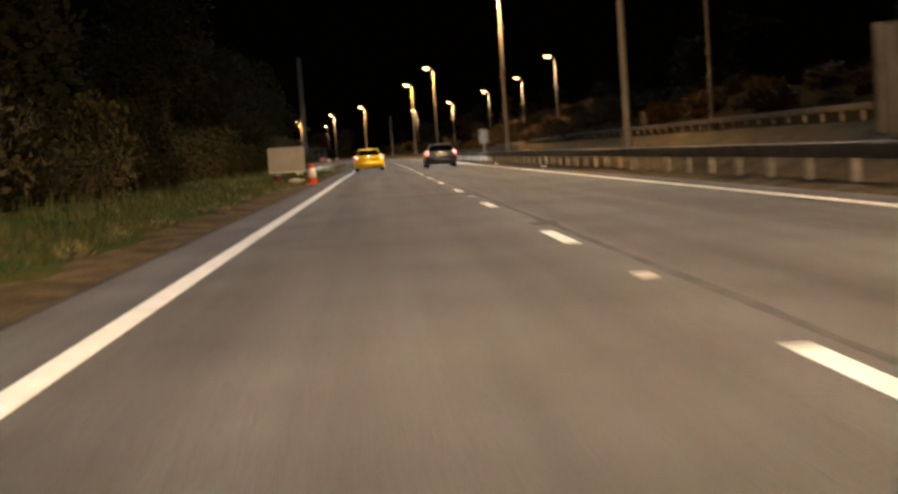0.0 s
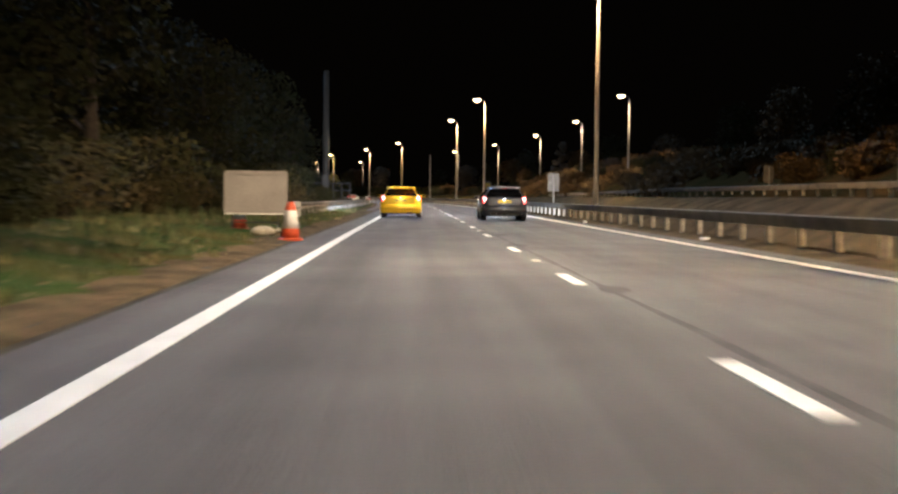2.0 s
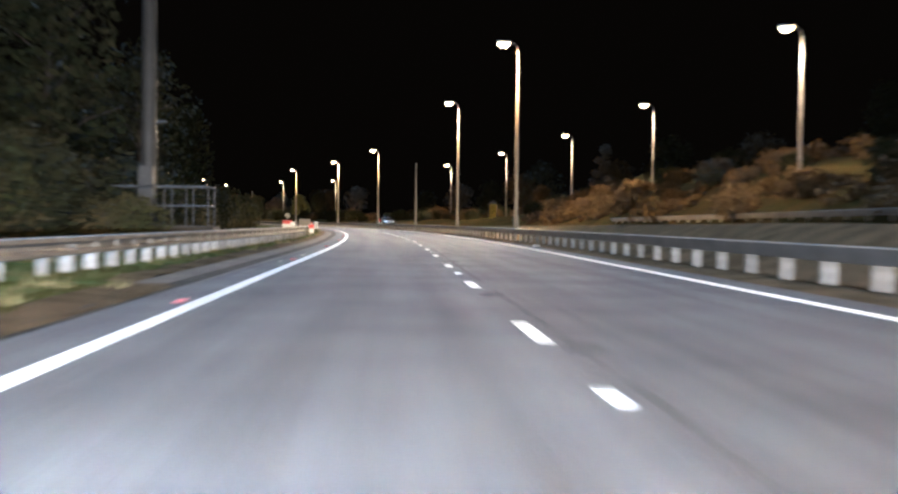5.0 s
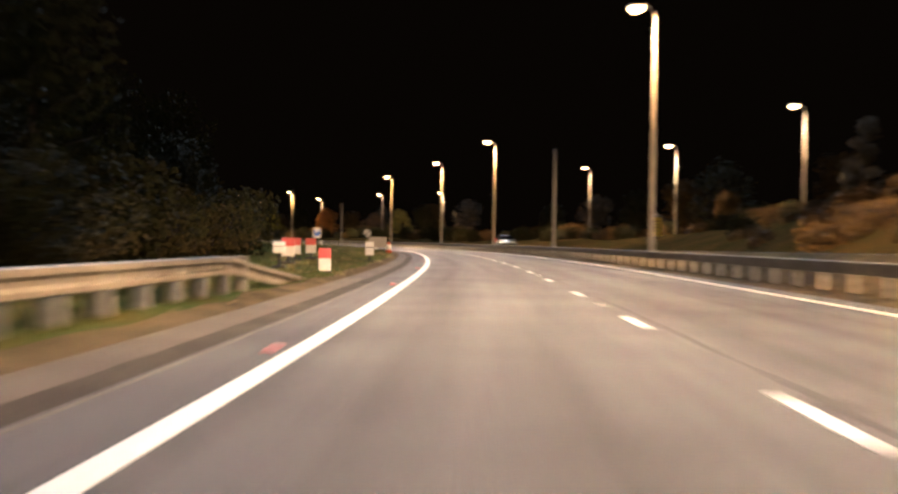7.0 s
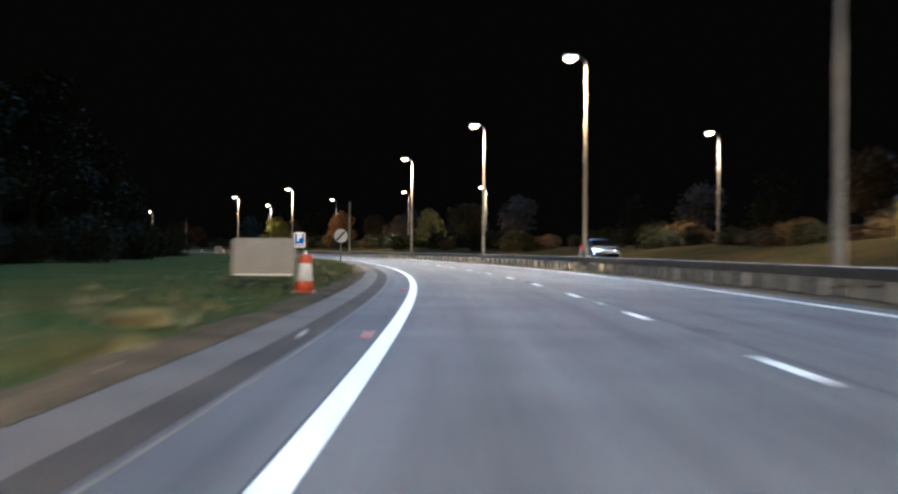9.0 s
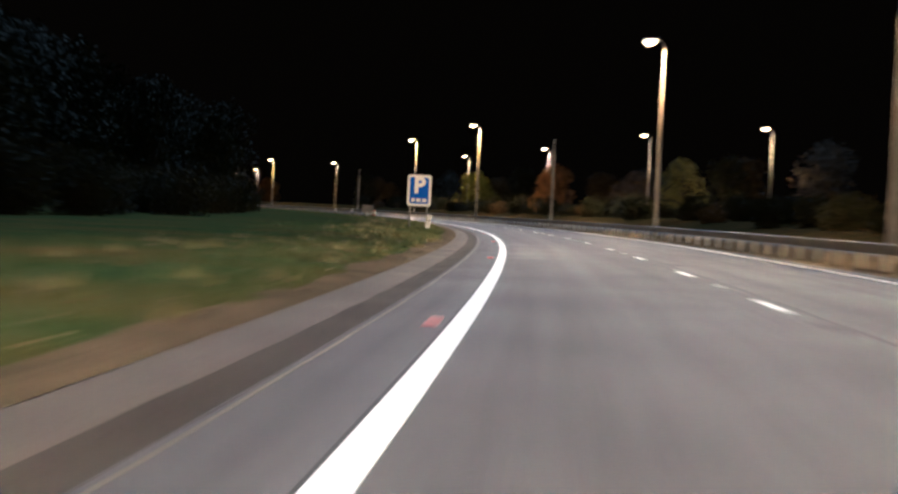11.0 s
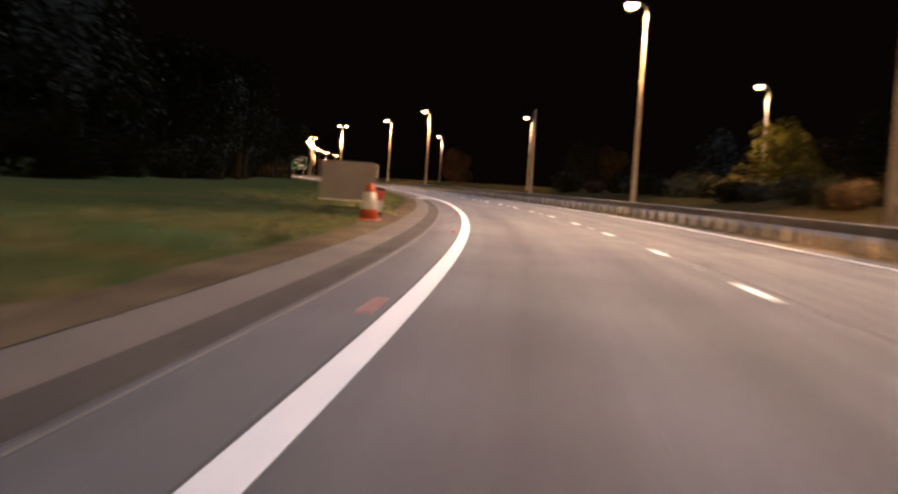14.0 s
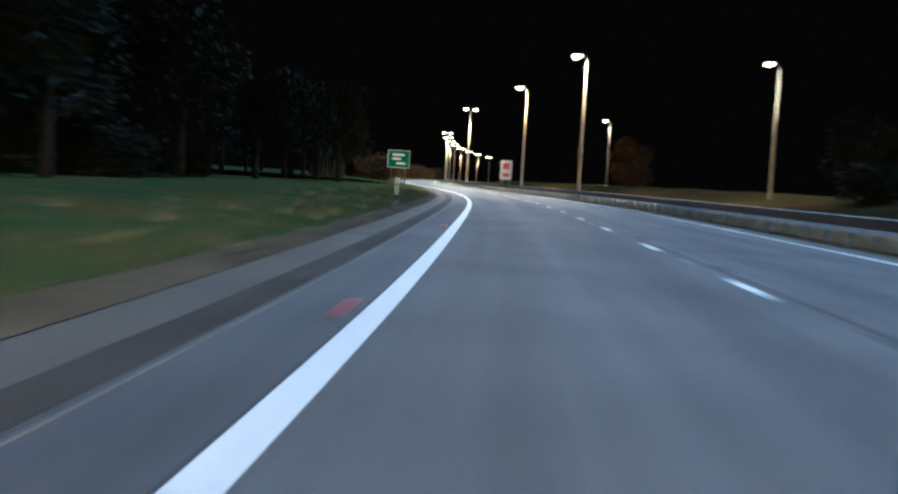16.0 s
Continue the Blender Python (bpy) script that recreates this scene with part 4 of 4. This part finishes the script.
works_sign(stand(58.5, -2.35, 0.04, 3), 1.40, 0.95, 0.42, "grey back of a roadworks sign on a folding frame")
cone(stand(54.3, -1.05, 0.0), "orange traffic cone with white sleeve at the verge edge")
cone(stand(59.4, -2.9, 0.08), "orange traffic cone half hidden behind the sign")
sandbag(stand(56.0, -1.87, 0.03, 20))
marker_board(stand(76.2, -2.94, 0.08), "plain white marker board by the barrier end", 0.30, 0.58, False)
works_sign(stand(247.0, -3.22, 0.12, 4), 1.15, 0.68, 0.28, "large grey back of a roadworks sign on grass")
cone(stand(247.8, -2.4, 0.03), "orange traffic cone with white sleeve on the grass")
marker_board(stand(259.8, -3.28, 0.1), "narrow red and white marker board on grass", 0.2, 0.62)
works_sign(stand(453.2, -2.9, 0.08, 3), 1.16, 0.80, 0.33, "pale back of a roadworks sign beside the bend")
cone(stand(451.9, -2.25, 0.04), "orange traffic cone with white sleeve in front of the sign")
marker_board(stand(457.5, -2.5, 0.05) @ pose(0, 0, 0, 0, 7, 0), "leaning red and white marker board beside the cone", 0.26, 0.58, cap=True)
for s, a in ((186.9, -2.55), (193.0, -4.4), (200.0, -5.0), (204.0, -4.8)):
    marker_board(stand(s, a, 0.04 if a > -3 else 0.16), "red and white marker board on the grass verge", 0.36 if a < -3 else 0.30, 0.62 if a > -3 else 0.74, True, 0.07 if a > -3 else 0.22)
marker_board(stand(187.6, -3.95, 0.14), "white-topped marker board standing behind the others", 0.30, 0.66, False, 0.38)
marker_board(stand(206.5, -2.5, 0.05), "white marker board with dark cap on the grass", 0.32, 0.76, False, 0.26)
marker_board(stand(359.4, -3.1, 0.06) @ pose(0, 0, 0, 0, 6, 0), "plain white marker board below the parking sign", 0.2, 0.66, False)
for s, a in ((467.0, -3.2), (479.0, -3.85)):
    marker_board(stand(s, a, 0.13), "small pale marker on a short dark stem", 0.16, 0.54, False, 0.24)
marker_board(stand(569.0, -3.2, 0.1), "white marker board at the edge of the bend", 0.16, 0.72, False)


def litter(m, seed):
    """A crumpled scrap of white paper or plastic."""
    root = thing("litter", m, "crumpled white scrap lying beside the edge line", "litter", "scraps by the reserve")
    bm = bmesh.new()
    bmesh.ops.create_icosphere(bm, subdivisions=2, radius=0.11)
    for v in bm.verts:
        n = 0.7 + 0.9 * noise.noise(v.co * 9 + Vector((seed, 0, 0)))
        v.co = Vector((v.co.x * 1.5 * n, v.co.y * n, max(0.0, v.co.z * 0.5 * n + 0.03)))
    part("scrap", bm, SLEEVE, root)
    return root


litter(stand(57.0, 9.0, 0.01, 30), 1)
litter(stand(78.75, 8.8, 0.0, 75), 5)
litter(stand(149.5, 8.8, 0.0, 10), 9)


# ---- permanent signs ----
def lettering(text, size, mat, parent, x, z, y):
    cu = bpy.data.curves.new("letter", "FONT")
    cu.body, cu.size, cu.extrude, cu.align_x, cu.align_y = text, size, 0.004, "CENTER", "CENTER"
    cu.offset = size * 0.04
    ob = new("letter", cu)
    cu.materials.append(mat)
    ob.parent = parent
    ob.matrix_basis = pose(x, y, z, 90, 0, 0)
    return ob


def parking_sign(m):
    root = thing("parking_sign", m, "blue and white parking sign on two grey posts", "road sign")
    w, h, c = 1.06, 1.38, 1.6
    for x in (-0.38, 0.38):
        part("post", tube([(x, 0.05, -0.4), (x, 0.05, c + h / 2 - 0.1)], 0.038, 10), COLUMN, root, smooth=True)
    board = part("board", plate(rounded(w, h, 0.12, 0, c), 0.015), WHITE, root, "white sign board")
    panel = part("blue_panel", plate(rounded(w - 0.22, h - 0.22, 0.08, 0, c), 0.006), BLUE, board)
    panel.location.y = -0.008
    lettering("P", 0.95, WHITE, panel, 0.0, c + 0.2, -0.006)
    for k, (x, bw) in enumerate(((-0.26, 0.16), (-0.02, 0.2), (0.24, 0.2))):
        part("text_bar", box(x - bw / 2, x + bw / 2, -0.008, 0.0, c - 0.5, c - 0.35), WHITE, panel)
    return root


def round_sign(m):
    root = thing("speed_sign", m, "white round sign with black diagonal stripe on post", "road sign")
    part("post", tube([(0, 0.04, -0.3), (0, 0.04, 1.75)], 0.036, 10), COLUMN, root, smooth=True)
    disc = [(0.33 * math.cos(k * math.pi / 16), 1.45 + 0.33 * math.sin(k * math.pi / 16)) for k in range(32)]
    d = part("disc", plate(disc, 0.012), WHITE, root)
    c, s, L, w = math.cos(0.85), math.sin(0.85), 0.31, 0.045
    part("stripe", plate([(x * c - z * s, 1.45 + x * s + z * c) for x, z in ((-L, -w), (L, -w), (L, w), (-L, w))], 0.004), BLACK, d).location.y = -0.006
    return root


def sign_back(m, w, h, low, posts, label):
    """Rear of a sign: bare sheet with two channel rails clamped to its posts."""
    root = thing("road_sign", m, label, "road sign", "signs seen from behind")
    panel = part("panel", plate(rounded(w, h, 0.05, 0, low + h / 2), 0.010), GALV, root)
    for z in (low + h * 0.25, low + h * 0.75):
        part("channel_rail", box(-w / 2 + 0.04, w / 2 - 0.04, -0.03, -0.008, z - 0.02, z + 0.02), GALV, panel)
    for k in range(posts):
        x = (k - (posts - 1) / 2) * w * 0.6
        part("post", tube([(x, -0.07, -0.4), (x, -0.07, low + h - 0.03)], 0.038, 10), COLUMN, root, smooth=True)
        part("post_cap", lathe([(0.042, low + h - 0.05), (0.042, low + h - 0.02), (0.02, low + h - 0.01)], 10), BLACK, root).location = (x, -0.07, 0)
    return root


def plate_sign(name, m, w, h, low, face, label, rows):
    root = thing(name, m, label, "road sign")
    for x in (-w * 0.33, w * 0.33):
        part("post", tube([(x, 0.06, -0.6), (x, 0.06, low + h)], 0.05, 8), COLUMN, root, smooth=True)
    b = part("board", plate(rounded(w, h, 0.1, 0, low + h / 2), 0.02), WHITE, root)
    p = part("face", plate(rounded(w - 0.12, h - 0.12, 0.08, 0, low + h / 2), 0.006), face, b)
    p.location.y = -0.008
    for x0, x1, z0, z1 in rows:
        part("text_bar", box(x0 * w, x1 * w, -0.007, 0, low + z0 * h, low + z1 * h), WHITE if face in (GREEN, BLUE) else PINK if face is WHITE else BLACK, p)
    return root


def framed_sign(m):
    """Yellow temporary sign hung in a tubular frame with cut-off upper corners and a knob on top."""
    root = thing("temporary_sign", m, "yellow temporary sign in a tubular frame on the bank", "road sign")
    part("frame", tube([(-0.56, 0.04, -0.5), (-0.56, 0.04, 1.82), (-0.36, 0.04, 2.16), (0.36, 0.04, 2.16), (0.56, 0.04, 1.82), (0.56, 0.04, -0.5)], 0.04, 8), COLUMN, root, smooth=True)
    part("knob", lathe([(0.07, 2.19), (0.09, 2.24), (0.05, 2.31), (0.01, 2.33)], 12), BOARD_GREY, root, smooth=True)
    for z in (0.08, 2.0):
        part("cross_bar", tube([(-0.54, 0.04, z), (0.54, 0.04, z)], 0.03, 7), COLUMN, root)
    face = part("face", plate(rounded(0.80, 1.78, 0.05, 0, 1.04), 0.02), YELLOW_SIGN, root)
    for x0, x1, z in ((-0.28, 0.28, 1.55), (-0.28, 0.22, 1.28), (-0.28, 0.28, 0.98), (-0.28, 0.12, 0.70)):
        part("text_bar", box(x0, x1, -0.012, 0, z, z + 0.09), BLACK, face)


sign_back(stand(104.0, 10.2, 0.0), 0.60, 0.95, 1.22, 1, "grey back of a small sign on the reserve")
sign_back(stand(101.0, 22.6, bank_z(101.0, 22.6) - 0.1), 0.52, 0.88, 0.35, 1, "grey back of a small sign by the far bank")
sign_back(stand(23.0, 11.4, 0.0), 1.10, 1.70, 0.70, 2, "large grey back of a sign between the barriers")
parking_sign(stand(361.0, -3.6, 0.16, 4))
round_sign(stand(293.0, -2.8, 0.1))
plate_sign("direction_sign", stand(702.0, -2.2, 0.3), 2.7, 2.2, 1.6, GREEN, "green direction sign with white border on posts", ((-0.3, 0.25, 0.68, 0.8), (-0.3, 0.1, 0.45, 0.57), (-0.1, 0.32, 0.2, 0.32)))
plate_sign("warning_sign", stand(684.0, 11.6, 0.0), 1.3, 2.2, 1.2, WHITE, "tall white sign with red bars on the reserve", ((-0.3, 0.3, 0.55, 0.86), (-0.3, 0.3, 0.16, 0.34)))
framed_sign(stand(288.2, 28.4, bank_z(288.2, 28.4) - 0.15))


# ---- mast with a railed platform on the left ----
def mast(m):
    root = thing("equipment_mast", m, "thick steel mast with railed cabinet platform behind barrier", "mast")
    part("plinth", box(-1.0, 1.9, -0.8, 0.8, -0.6, 0.35, None, 0.04), HARDSTRIP, root)
    part("pole", tube([(0, 0, 0.3), (0, 0, 1.2), (0, 0, 9.5)], [0.24, 0.23, 0.17], 18), MAST_STEEL, root, smooth=True)
    part("flange", lathe([(0.36, 0.33), (0.36, 0.40), (0.25, 0.42)], 18), MAST_STEEL, root)
    cab = part("cabinet", box(-0.22, 0.2, -0.42, -0.24, 0.95, 2.0, None, 0.02), MAST_STEEL, root)
    part("cabinet_door", box(-0.18, 0.16, -0.435, -0.418, 1.0, 1.95, None, 0.006), MAST_STEEL, cab)
    for x in (0.55, 1.15, 1.75):
        for y in (-0.65, 0.65):
            part("rail_post", tube([(x, y, 0.33), (x, y, 1.45)], 0.025, 7), MAST_STEEL, root)
    for y in (-0.65, 0.65):
        for z in (0.9, 1.43):
            part("handrail", tube([(-0.9, y, z), (1.75, y, z)], 0.024, 7), MAST_STEEL, root)
    for z in (0.9, 1.43):
        part("handrail", tube([(1.75, -0.65, z), (1.75, 0.65, z)], 0.024, 7), MAST_STEEL, root)
    part("camera_bracket", tube([(0.15, 0, 3.2), (0.5, -0.1, 3.25)], 0.04, 8), MAST_STEEL, root)
    return root


mast(stand(134.5, -5.6, 0.35))


# ---- cars ----
def wheel(parent, x, y, r, w):
    t = part("wheel", tube([(x - w / 2, y, r), (x - w / 2 + 0.03, y, r), (x + w / 2 - 0.03, y, r), (x + w / 2, y, r)], [r * 0.93, r, r, r * 0.93], 26), TYRE, parent, smooth=True)
    side = 1 if x > 0 else -1
    xo = x + side * (w / 2 + 0.004)
    rim = part("rim", tube([(xo - side * 0.02, y, r), (xo, y, r)], [r * 0.70, r * 0.66], 24), FRAME, t)
    for k in range(5):
        a = k * 2 * math.pi / 5
        part("spoke", tube([(xo + side * 0.006, y, r), (xo + side * 0.01, y + r * 0.66 * math.cos(a), r + r * 0.66 * math.sin(a))], [0.045, 0.028], 6), RIM, rim)
    return t


def car(m, label, paint, wide, high, plate_mat, fins):
    """Three-door hatchback; its tail is at the origin and it looks along +y."""
    root = thing("car", m, label, "car", "cars on the road")
    hw, L = wide / 2, 3.85
    k = high / 1.34

    def ring(y, w, zb, zt, tuck=0.08):
        pts = [(-w + tuck, zb), (-w + 0.02, zb + 0.10), (-w, zb + 0.25), (-w, zt - 0.26), (-w + 0.03, zt - 0.08), (-w + 0.09, zt), (0, zt + 0.015)]
        return [(x, y, z * k) for x, z in pts] + [(-x, y, z * k) for x, z in pts[-2::-1]]

    body = part("body", loft([ring(0.02, hw - 0.10, 0.30, 0.80, 0.12), ring(0.06, hw - 0.05, 0.22, 0.86), ring(0.22, hw - 0.015, 0.19, 0.90), ring(0.7, hw, 0.18, 0.90), ring(1.9, hw, 0.18, 0.88),
                              ring(2.7, hw, 0.18, 0.85), ring(3.3, hw - 0.03, 0.19, 0.76), ring(3.7, hw - 0.10, 0.22, 0.66), ring(L, hw - 0.22, 0.28, 0.52)]), paint, root, smooth=True)

    def roof_ring(y, wb, wt, zb, zt):
        pts = [(-wb, zb), (-wb + 0.015, zb + 0.03), (-wt - 0.02, zt - 0.08), (-wt + 0.03, zt - 0.02), (-wt + 0.12, zt), (0, zt + 0.02)]
        return [(x, y, z * k) for x, z in pts] + [(-x, y, z * k) for x, z in pts[-2::-1]]

    part("roof", loft([roof_ring(0.12, hw - 0.09, hw - 0.17, 0.84, 0.93), roof_ring(0.36, hw - 0.07, hw - 0.28, 0.84, 1.23), roof_ring(0.55, hw - 0.06, hw - 0.275, 0.84, 1.29),
                       roof_ring(1.2, hw - 0.04, hw - 0.25, 0.84, 1.33), roof_ring(1.9, hw - 0.04, hw - 0.26, 0.84, 1.31), roof_ring(2.75, hw - 0.07, hw - 0.14, 0.82, 0.90)]), paint, root, smooth=True)
    # rear window, side windows and windscreen lie a little proud of the pillars
    zb, zt = 0.925 * k, 1.235 * k
    rw = loft([[(-hw + 0.16, 0.10, zb), (hw - 0.16, 0.10, zb), (hw - 0.16, 0.13, zb), (-hw + 0.16, 0.13, zb)],
               [(-hw + 0.325, 0.32, zt), (hw - 0.325, 0.32, zt), (hw - 0.325, 0.36, zt), (-hw + 0.325, 0.36, zt)]])
    part("rear_window", rw, GLASS_DARK, root, "dark tinted rear window")
    for sx in (-1, 1):
        sw = loft([[(sx * (hw - 0.045), 0.55, 0.93 * k), (sx * (hw - 0.085), 0.55, 0.93 * k), (sx * (hw - 0.275), 0.66, 1.22 * k), (sx * (hw - 0.235), 0.66, 1.22 * k)],
                   [(sx * (hw - 0.025), 1.5, 0.92 * k), (sx * (hw - 0.065), 1.5, 0.92 * k), (sx * (hw - 0.265), 1.5, 1.24 * k), (sx * (hw - 0.222), 1.5, 1.24 * k)],
                   [(sx * (hw - 0.04), 2.5, 0.90 * k), (sx * (hw - 0.08), 2.5, 0.90 * k), (sx * (hw - 0.26), 1.98, 1.22 * k), (sx * (hw - 0.22), 1.98, 1.22 * k)]])
        part("side_window", sw, GLASS_DARK, root)
        door = part("door", box(sx * (hw + 0.004) - 0.006, sx * (hw + 0.004) + 0.006, 1.25, 2.45, 0.33 * k, 0.80 * k, None, 0.005), paint, root)
        part("door_handle", box(sx * (hw + 0.018) - 0.012, sx * (hw + 0.018) + 0.012, 1.32, 1.48, 0.70 * k, 0.735 * k, None, 0.006), paint, door)
        mir = part("mirror", loft([[(sx * (hw + x), y, (0.90 + z) * k) for y, z in ((2.35, -0.05), (2.46, -0.03), (2.46, 0.06), (2.35, 0.07))] for x in (-0.04, 0.06, 0.17)]), paint, root)
        part("mirror_glass", box(sx * (hw + 0.10) - 0.06, sx * (hw + 0.10) + 0.06, 2.335, 2.349, 0.87 * k, 0.96 * k), GLASS_DARK, mir)
        # tall tail lamps beside the tailgate
        tl = part("tail_light", loft([[(sx * (hw - 0.22), 0.03, 0.66 * k), (sx * (hw - 0.045), 0.075, 0.66 * k), (sx * (hw - 0.01), 0.30, 0.68 * k), (sx * (hw - 0.22), 0.25, 0.68 * k)],
                                      [(sx * (hw - 0.20), 0.02, 0.80 * k), (sx * (hw - 0.04), 0.07, 0.80 * k), (sx * (hw - 0.01), 0.30, 0.82 * k), (sx * (hw - 0.20), 0.25, 0.82 * k)],
                                      [(sx * (hw - 0.15), 0.05, 0.93 * k), (sx * (hw - 0.055), 0.08, 0.93 * k), (sx * (hw - 0.04), 0.28, 0.95 * k), (sx * (hw - 0.15), 0.25, 0.95 * k)]]), TAIL_GLOW, root, "red tail light cluster")
        part("lit_lens", tube([(sx * (hw - 0.115), 0.018, 0.845 * k), (sx * (hw - 0.115), 0.05, 0.845 * k)], [0.052, 0.06], 16), TAIL_CORE, tl, "brightly lit lamp")
        part("lower_lens", tube([(sx * (hw - 0.125), 0.025, 0.72 * k), (sx * (hw - 0.125), 0.05, 0.72 * k)], [0.045, 0.05], 12), TAIL_LIT, tl)
        part("headlight", loft([[(sx * (hw - 0.42), 3.70, 0.58 * k), (sx * (hw - 0.12), 3.55, 0.58 * k), (sx * (hw - 0.10), 3.40, 0.70 * k), (sx * (hw - 0.38), 3.52, 0.70 * k)],
                                [(sx * (hw - 0.42), 3.80, 0.56 * k), (sx * (hw - 0.14), 3.66, 0.56 * k), (sx * (hw - 0.12), 3.50, 0.69 * k), (sx * (hw - 0.38), 3.64, 0.69 * k)]]), HEAD_LIT, root)
        part("reflector", box(sx * (hw - 0.2) - 0.07, sx * (hw - 0.2) + 0.07, 0.0, 0.03, 0.40 * k, 0.44 * k, None, 0.008), TAIL_RED, root)
        for y in (0.68, 3.05):
            wheel(root, sx * (hw - 0.10), y, 0.29, 0.19)
            arch = [(sx * (hw + 0.006), y + 0.34 * math.cos(t * math.pi / 10), 0.29 + 0.34 * math.sin(t * math.pi / 10)) for t in range(11)]
            part("wheel_arch", tube(arch, 0.022, 6), paint, root, smooth=True)
    part("windscreen", loft([[(-hw + 0.28, 2.0, 1.285 * k), (hw - 0.28, 2.0, 1.285 * k), (hw - 0.28, 1.97, 1.26 * k), (-hw + 0.28, 1.97, 1.26 * k)],
                             [(-hw + 0.16, 2.73, 0.935 * k), (hw - 0.16, 2.73, 0.935 * k), (hw - 0.16, 2.68, 0.91 * k), (-hw + 0.16, 2.68, 0.91 * k)]]), GLASS_DARK, root)
    sp = part("spoiler", loft([[(x, y, z * k) for y, z in ((0.10, 1.275), (0.14, 1.255), (0.46, 1.29), (0.46, 1.325))] for x in (-hw + 0.25, -hw + 0.29, hw - 0.29, hw - 0.25)]), paint, root)
    part("brake_lamp", box(-0.12, 0.12, 0.085, 0.11, 1.255 * k, 1.275 * k), TAIL_RED, sp)
    low = 0.32 if fins else 0.20
    bump = part("rear_bumper", loft([[(x, y + 0.10 * (abs(x) / hw) ** 3, z * k) for y, z in ((0.02, low), (-0.055, low + 0.04), (-0.065, 0.48), (-0.02, 0.575), (0.10, 0.58), (0.14, low + 0.02))]
                                     for x in [-hw + 0.02, -hw + 0.08, -hw * 0.6, 0, hw * 0.6, hw - 0.08, hw - 0.02]]), paint, root, smooth=True)
    dif = part("diffuser", box(-hw * 0.62, hw * 0.62, -0.03 if fins else 0.0, 0.16, (0.21 if fins else 0.16) * k, (0.325 if fins else 0.21) * k, None, 0.01), BLACK, root)
    for i in range(fins):
        x = -0.42 + 0.84 * i / max(1, fins - 1) - 0.1
        part("fin", box(x - 0.012, x + 0.012, -0.06, 0.1, 0.20 * k, 0.33 * k, None, 0.004), paint, dif)
    ez = 0.26 if fins else 0.215
    for x in (0.46, 0.57) if fins else (0.30, 0.42):
        tip = part("exhaust_tip", tube([(x, 0.2, ez * k), (x, -0.09, ez * k)], 0.05, 18), CHROME, root, smooth=True)
        part("bore", tube([(x, -0.085, ez * k), (x, -0.0925, ez * k)], 0.036, 14), BLACK, tip)
    gate = part("tailgate", box(-hw + 0.24, hw - 0.24, -0.006, 0.05, 0.595 * k, 0.885 * k, None, 0.018), paint, root)
    np_ = part("number_plate", box(-0.25, 0.25, -0.018, -0.004, 0.69 * k, 0.795 * k, None, 0.004), plate_mat, gate)
    for i, (x, w) in enumerate(((-0.18, 0.045), (-0.115, 0.045), (-0.05, 0.045), (0.045, 0.045), (0.11, 0.045), (0.175, 0.045))):
        part("plate_bar", box(x - w / 2, x + w / 2, -0.0205, -0.0175, 0.712 * k, 0.772 * k), BLACK, np_)
    part("gate_handle", box(-0.30, 0.30, -0.03, 0.0, 0.815 * k, 0.84 * k, None, 0.008), CHROME if fins else paint, gate)
    part("badge", tube([(0, -0.012, 0.862 * k), (0, 0.0, 0.862 * k)], 0.03, 12), CHROME, gate)
    part("wiper", tube([(0.0, 0.095, 0.935 * k), (-0.05, 0.085, 0.95 * k), (-0.36, 0.115, 0.965 * k)], 0.010, 6), BLACK, root)
    part("roof_aerial", tube([(0, 0.6, 1.33 * k), (0, 0.42, 1.47 * k)], [0.006, 0.003], 5), BLACK, root)
    return root


def beams(m, hw, power):
    plate_light = bpy.data.lights.new("plate_light", "POINT")
    plate_light.energy, plate_light.color, plate_light.shadow_soft_size = 0.5, (1.0, 0.93, 0.82), 0.02
    new("plate_light", plate_light).matrix_basis = m @ pose(0, -0.16, 0.80)
    for sx in (-1, 1):
        d = bpy.data.lights.new("headlamp_beam", "SPOT")
        d.energy, d.color, d.spot_size, d.spot_blend, d.shadow_soft_size = power, (0.92, 0.95, 1.0), radians(62), 0.8, 0.08
        ob = new("headlamp_beam", d)
        ob.matrix_basis = m @ look((sx * (hw - 0.25), 3.95, 0.62), (sx * hw, 14, 0.0))


YELLOW_AT = stand(87.0, 1.05, 0.0)
DARK_AT = stand(81.0, 5.6, 0.0)
car(YELLOW_AT, "bright yellow three-door hatchback with lit tail lights", CAR_YELLOW, 1.66, 1.29, PLATE_YELLOW, 0)
beams(YELLOW_AT, 0.8, BEAM_POWER)
car(DARK_AT, "dark graphite hatchback with finned rear diffuser", CAR_DARK, 1.70, 1.29, PLATE_YELLOW, 5)
beams(DARK_AT, 0.8, BEAM_POWER)
ONCOMING = stand(306.0, 14.6, opposite_rise(306.0), 180)
car(ONCOMING, "silver hatchback with lit headlamps on opposite carriageway", CAR_SILVER, 1.60, 1.36, WHITE, 0)
beams(ONCOMING, 0.8, BEAM_POWER)
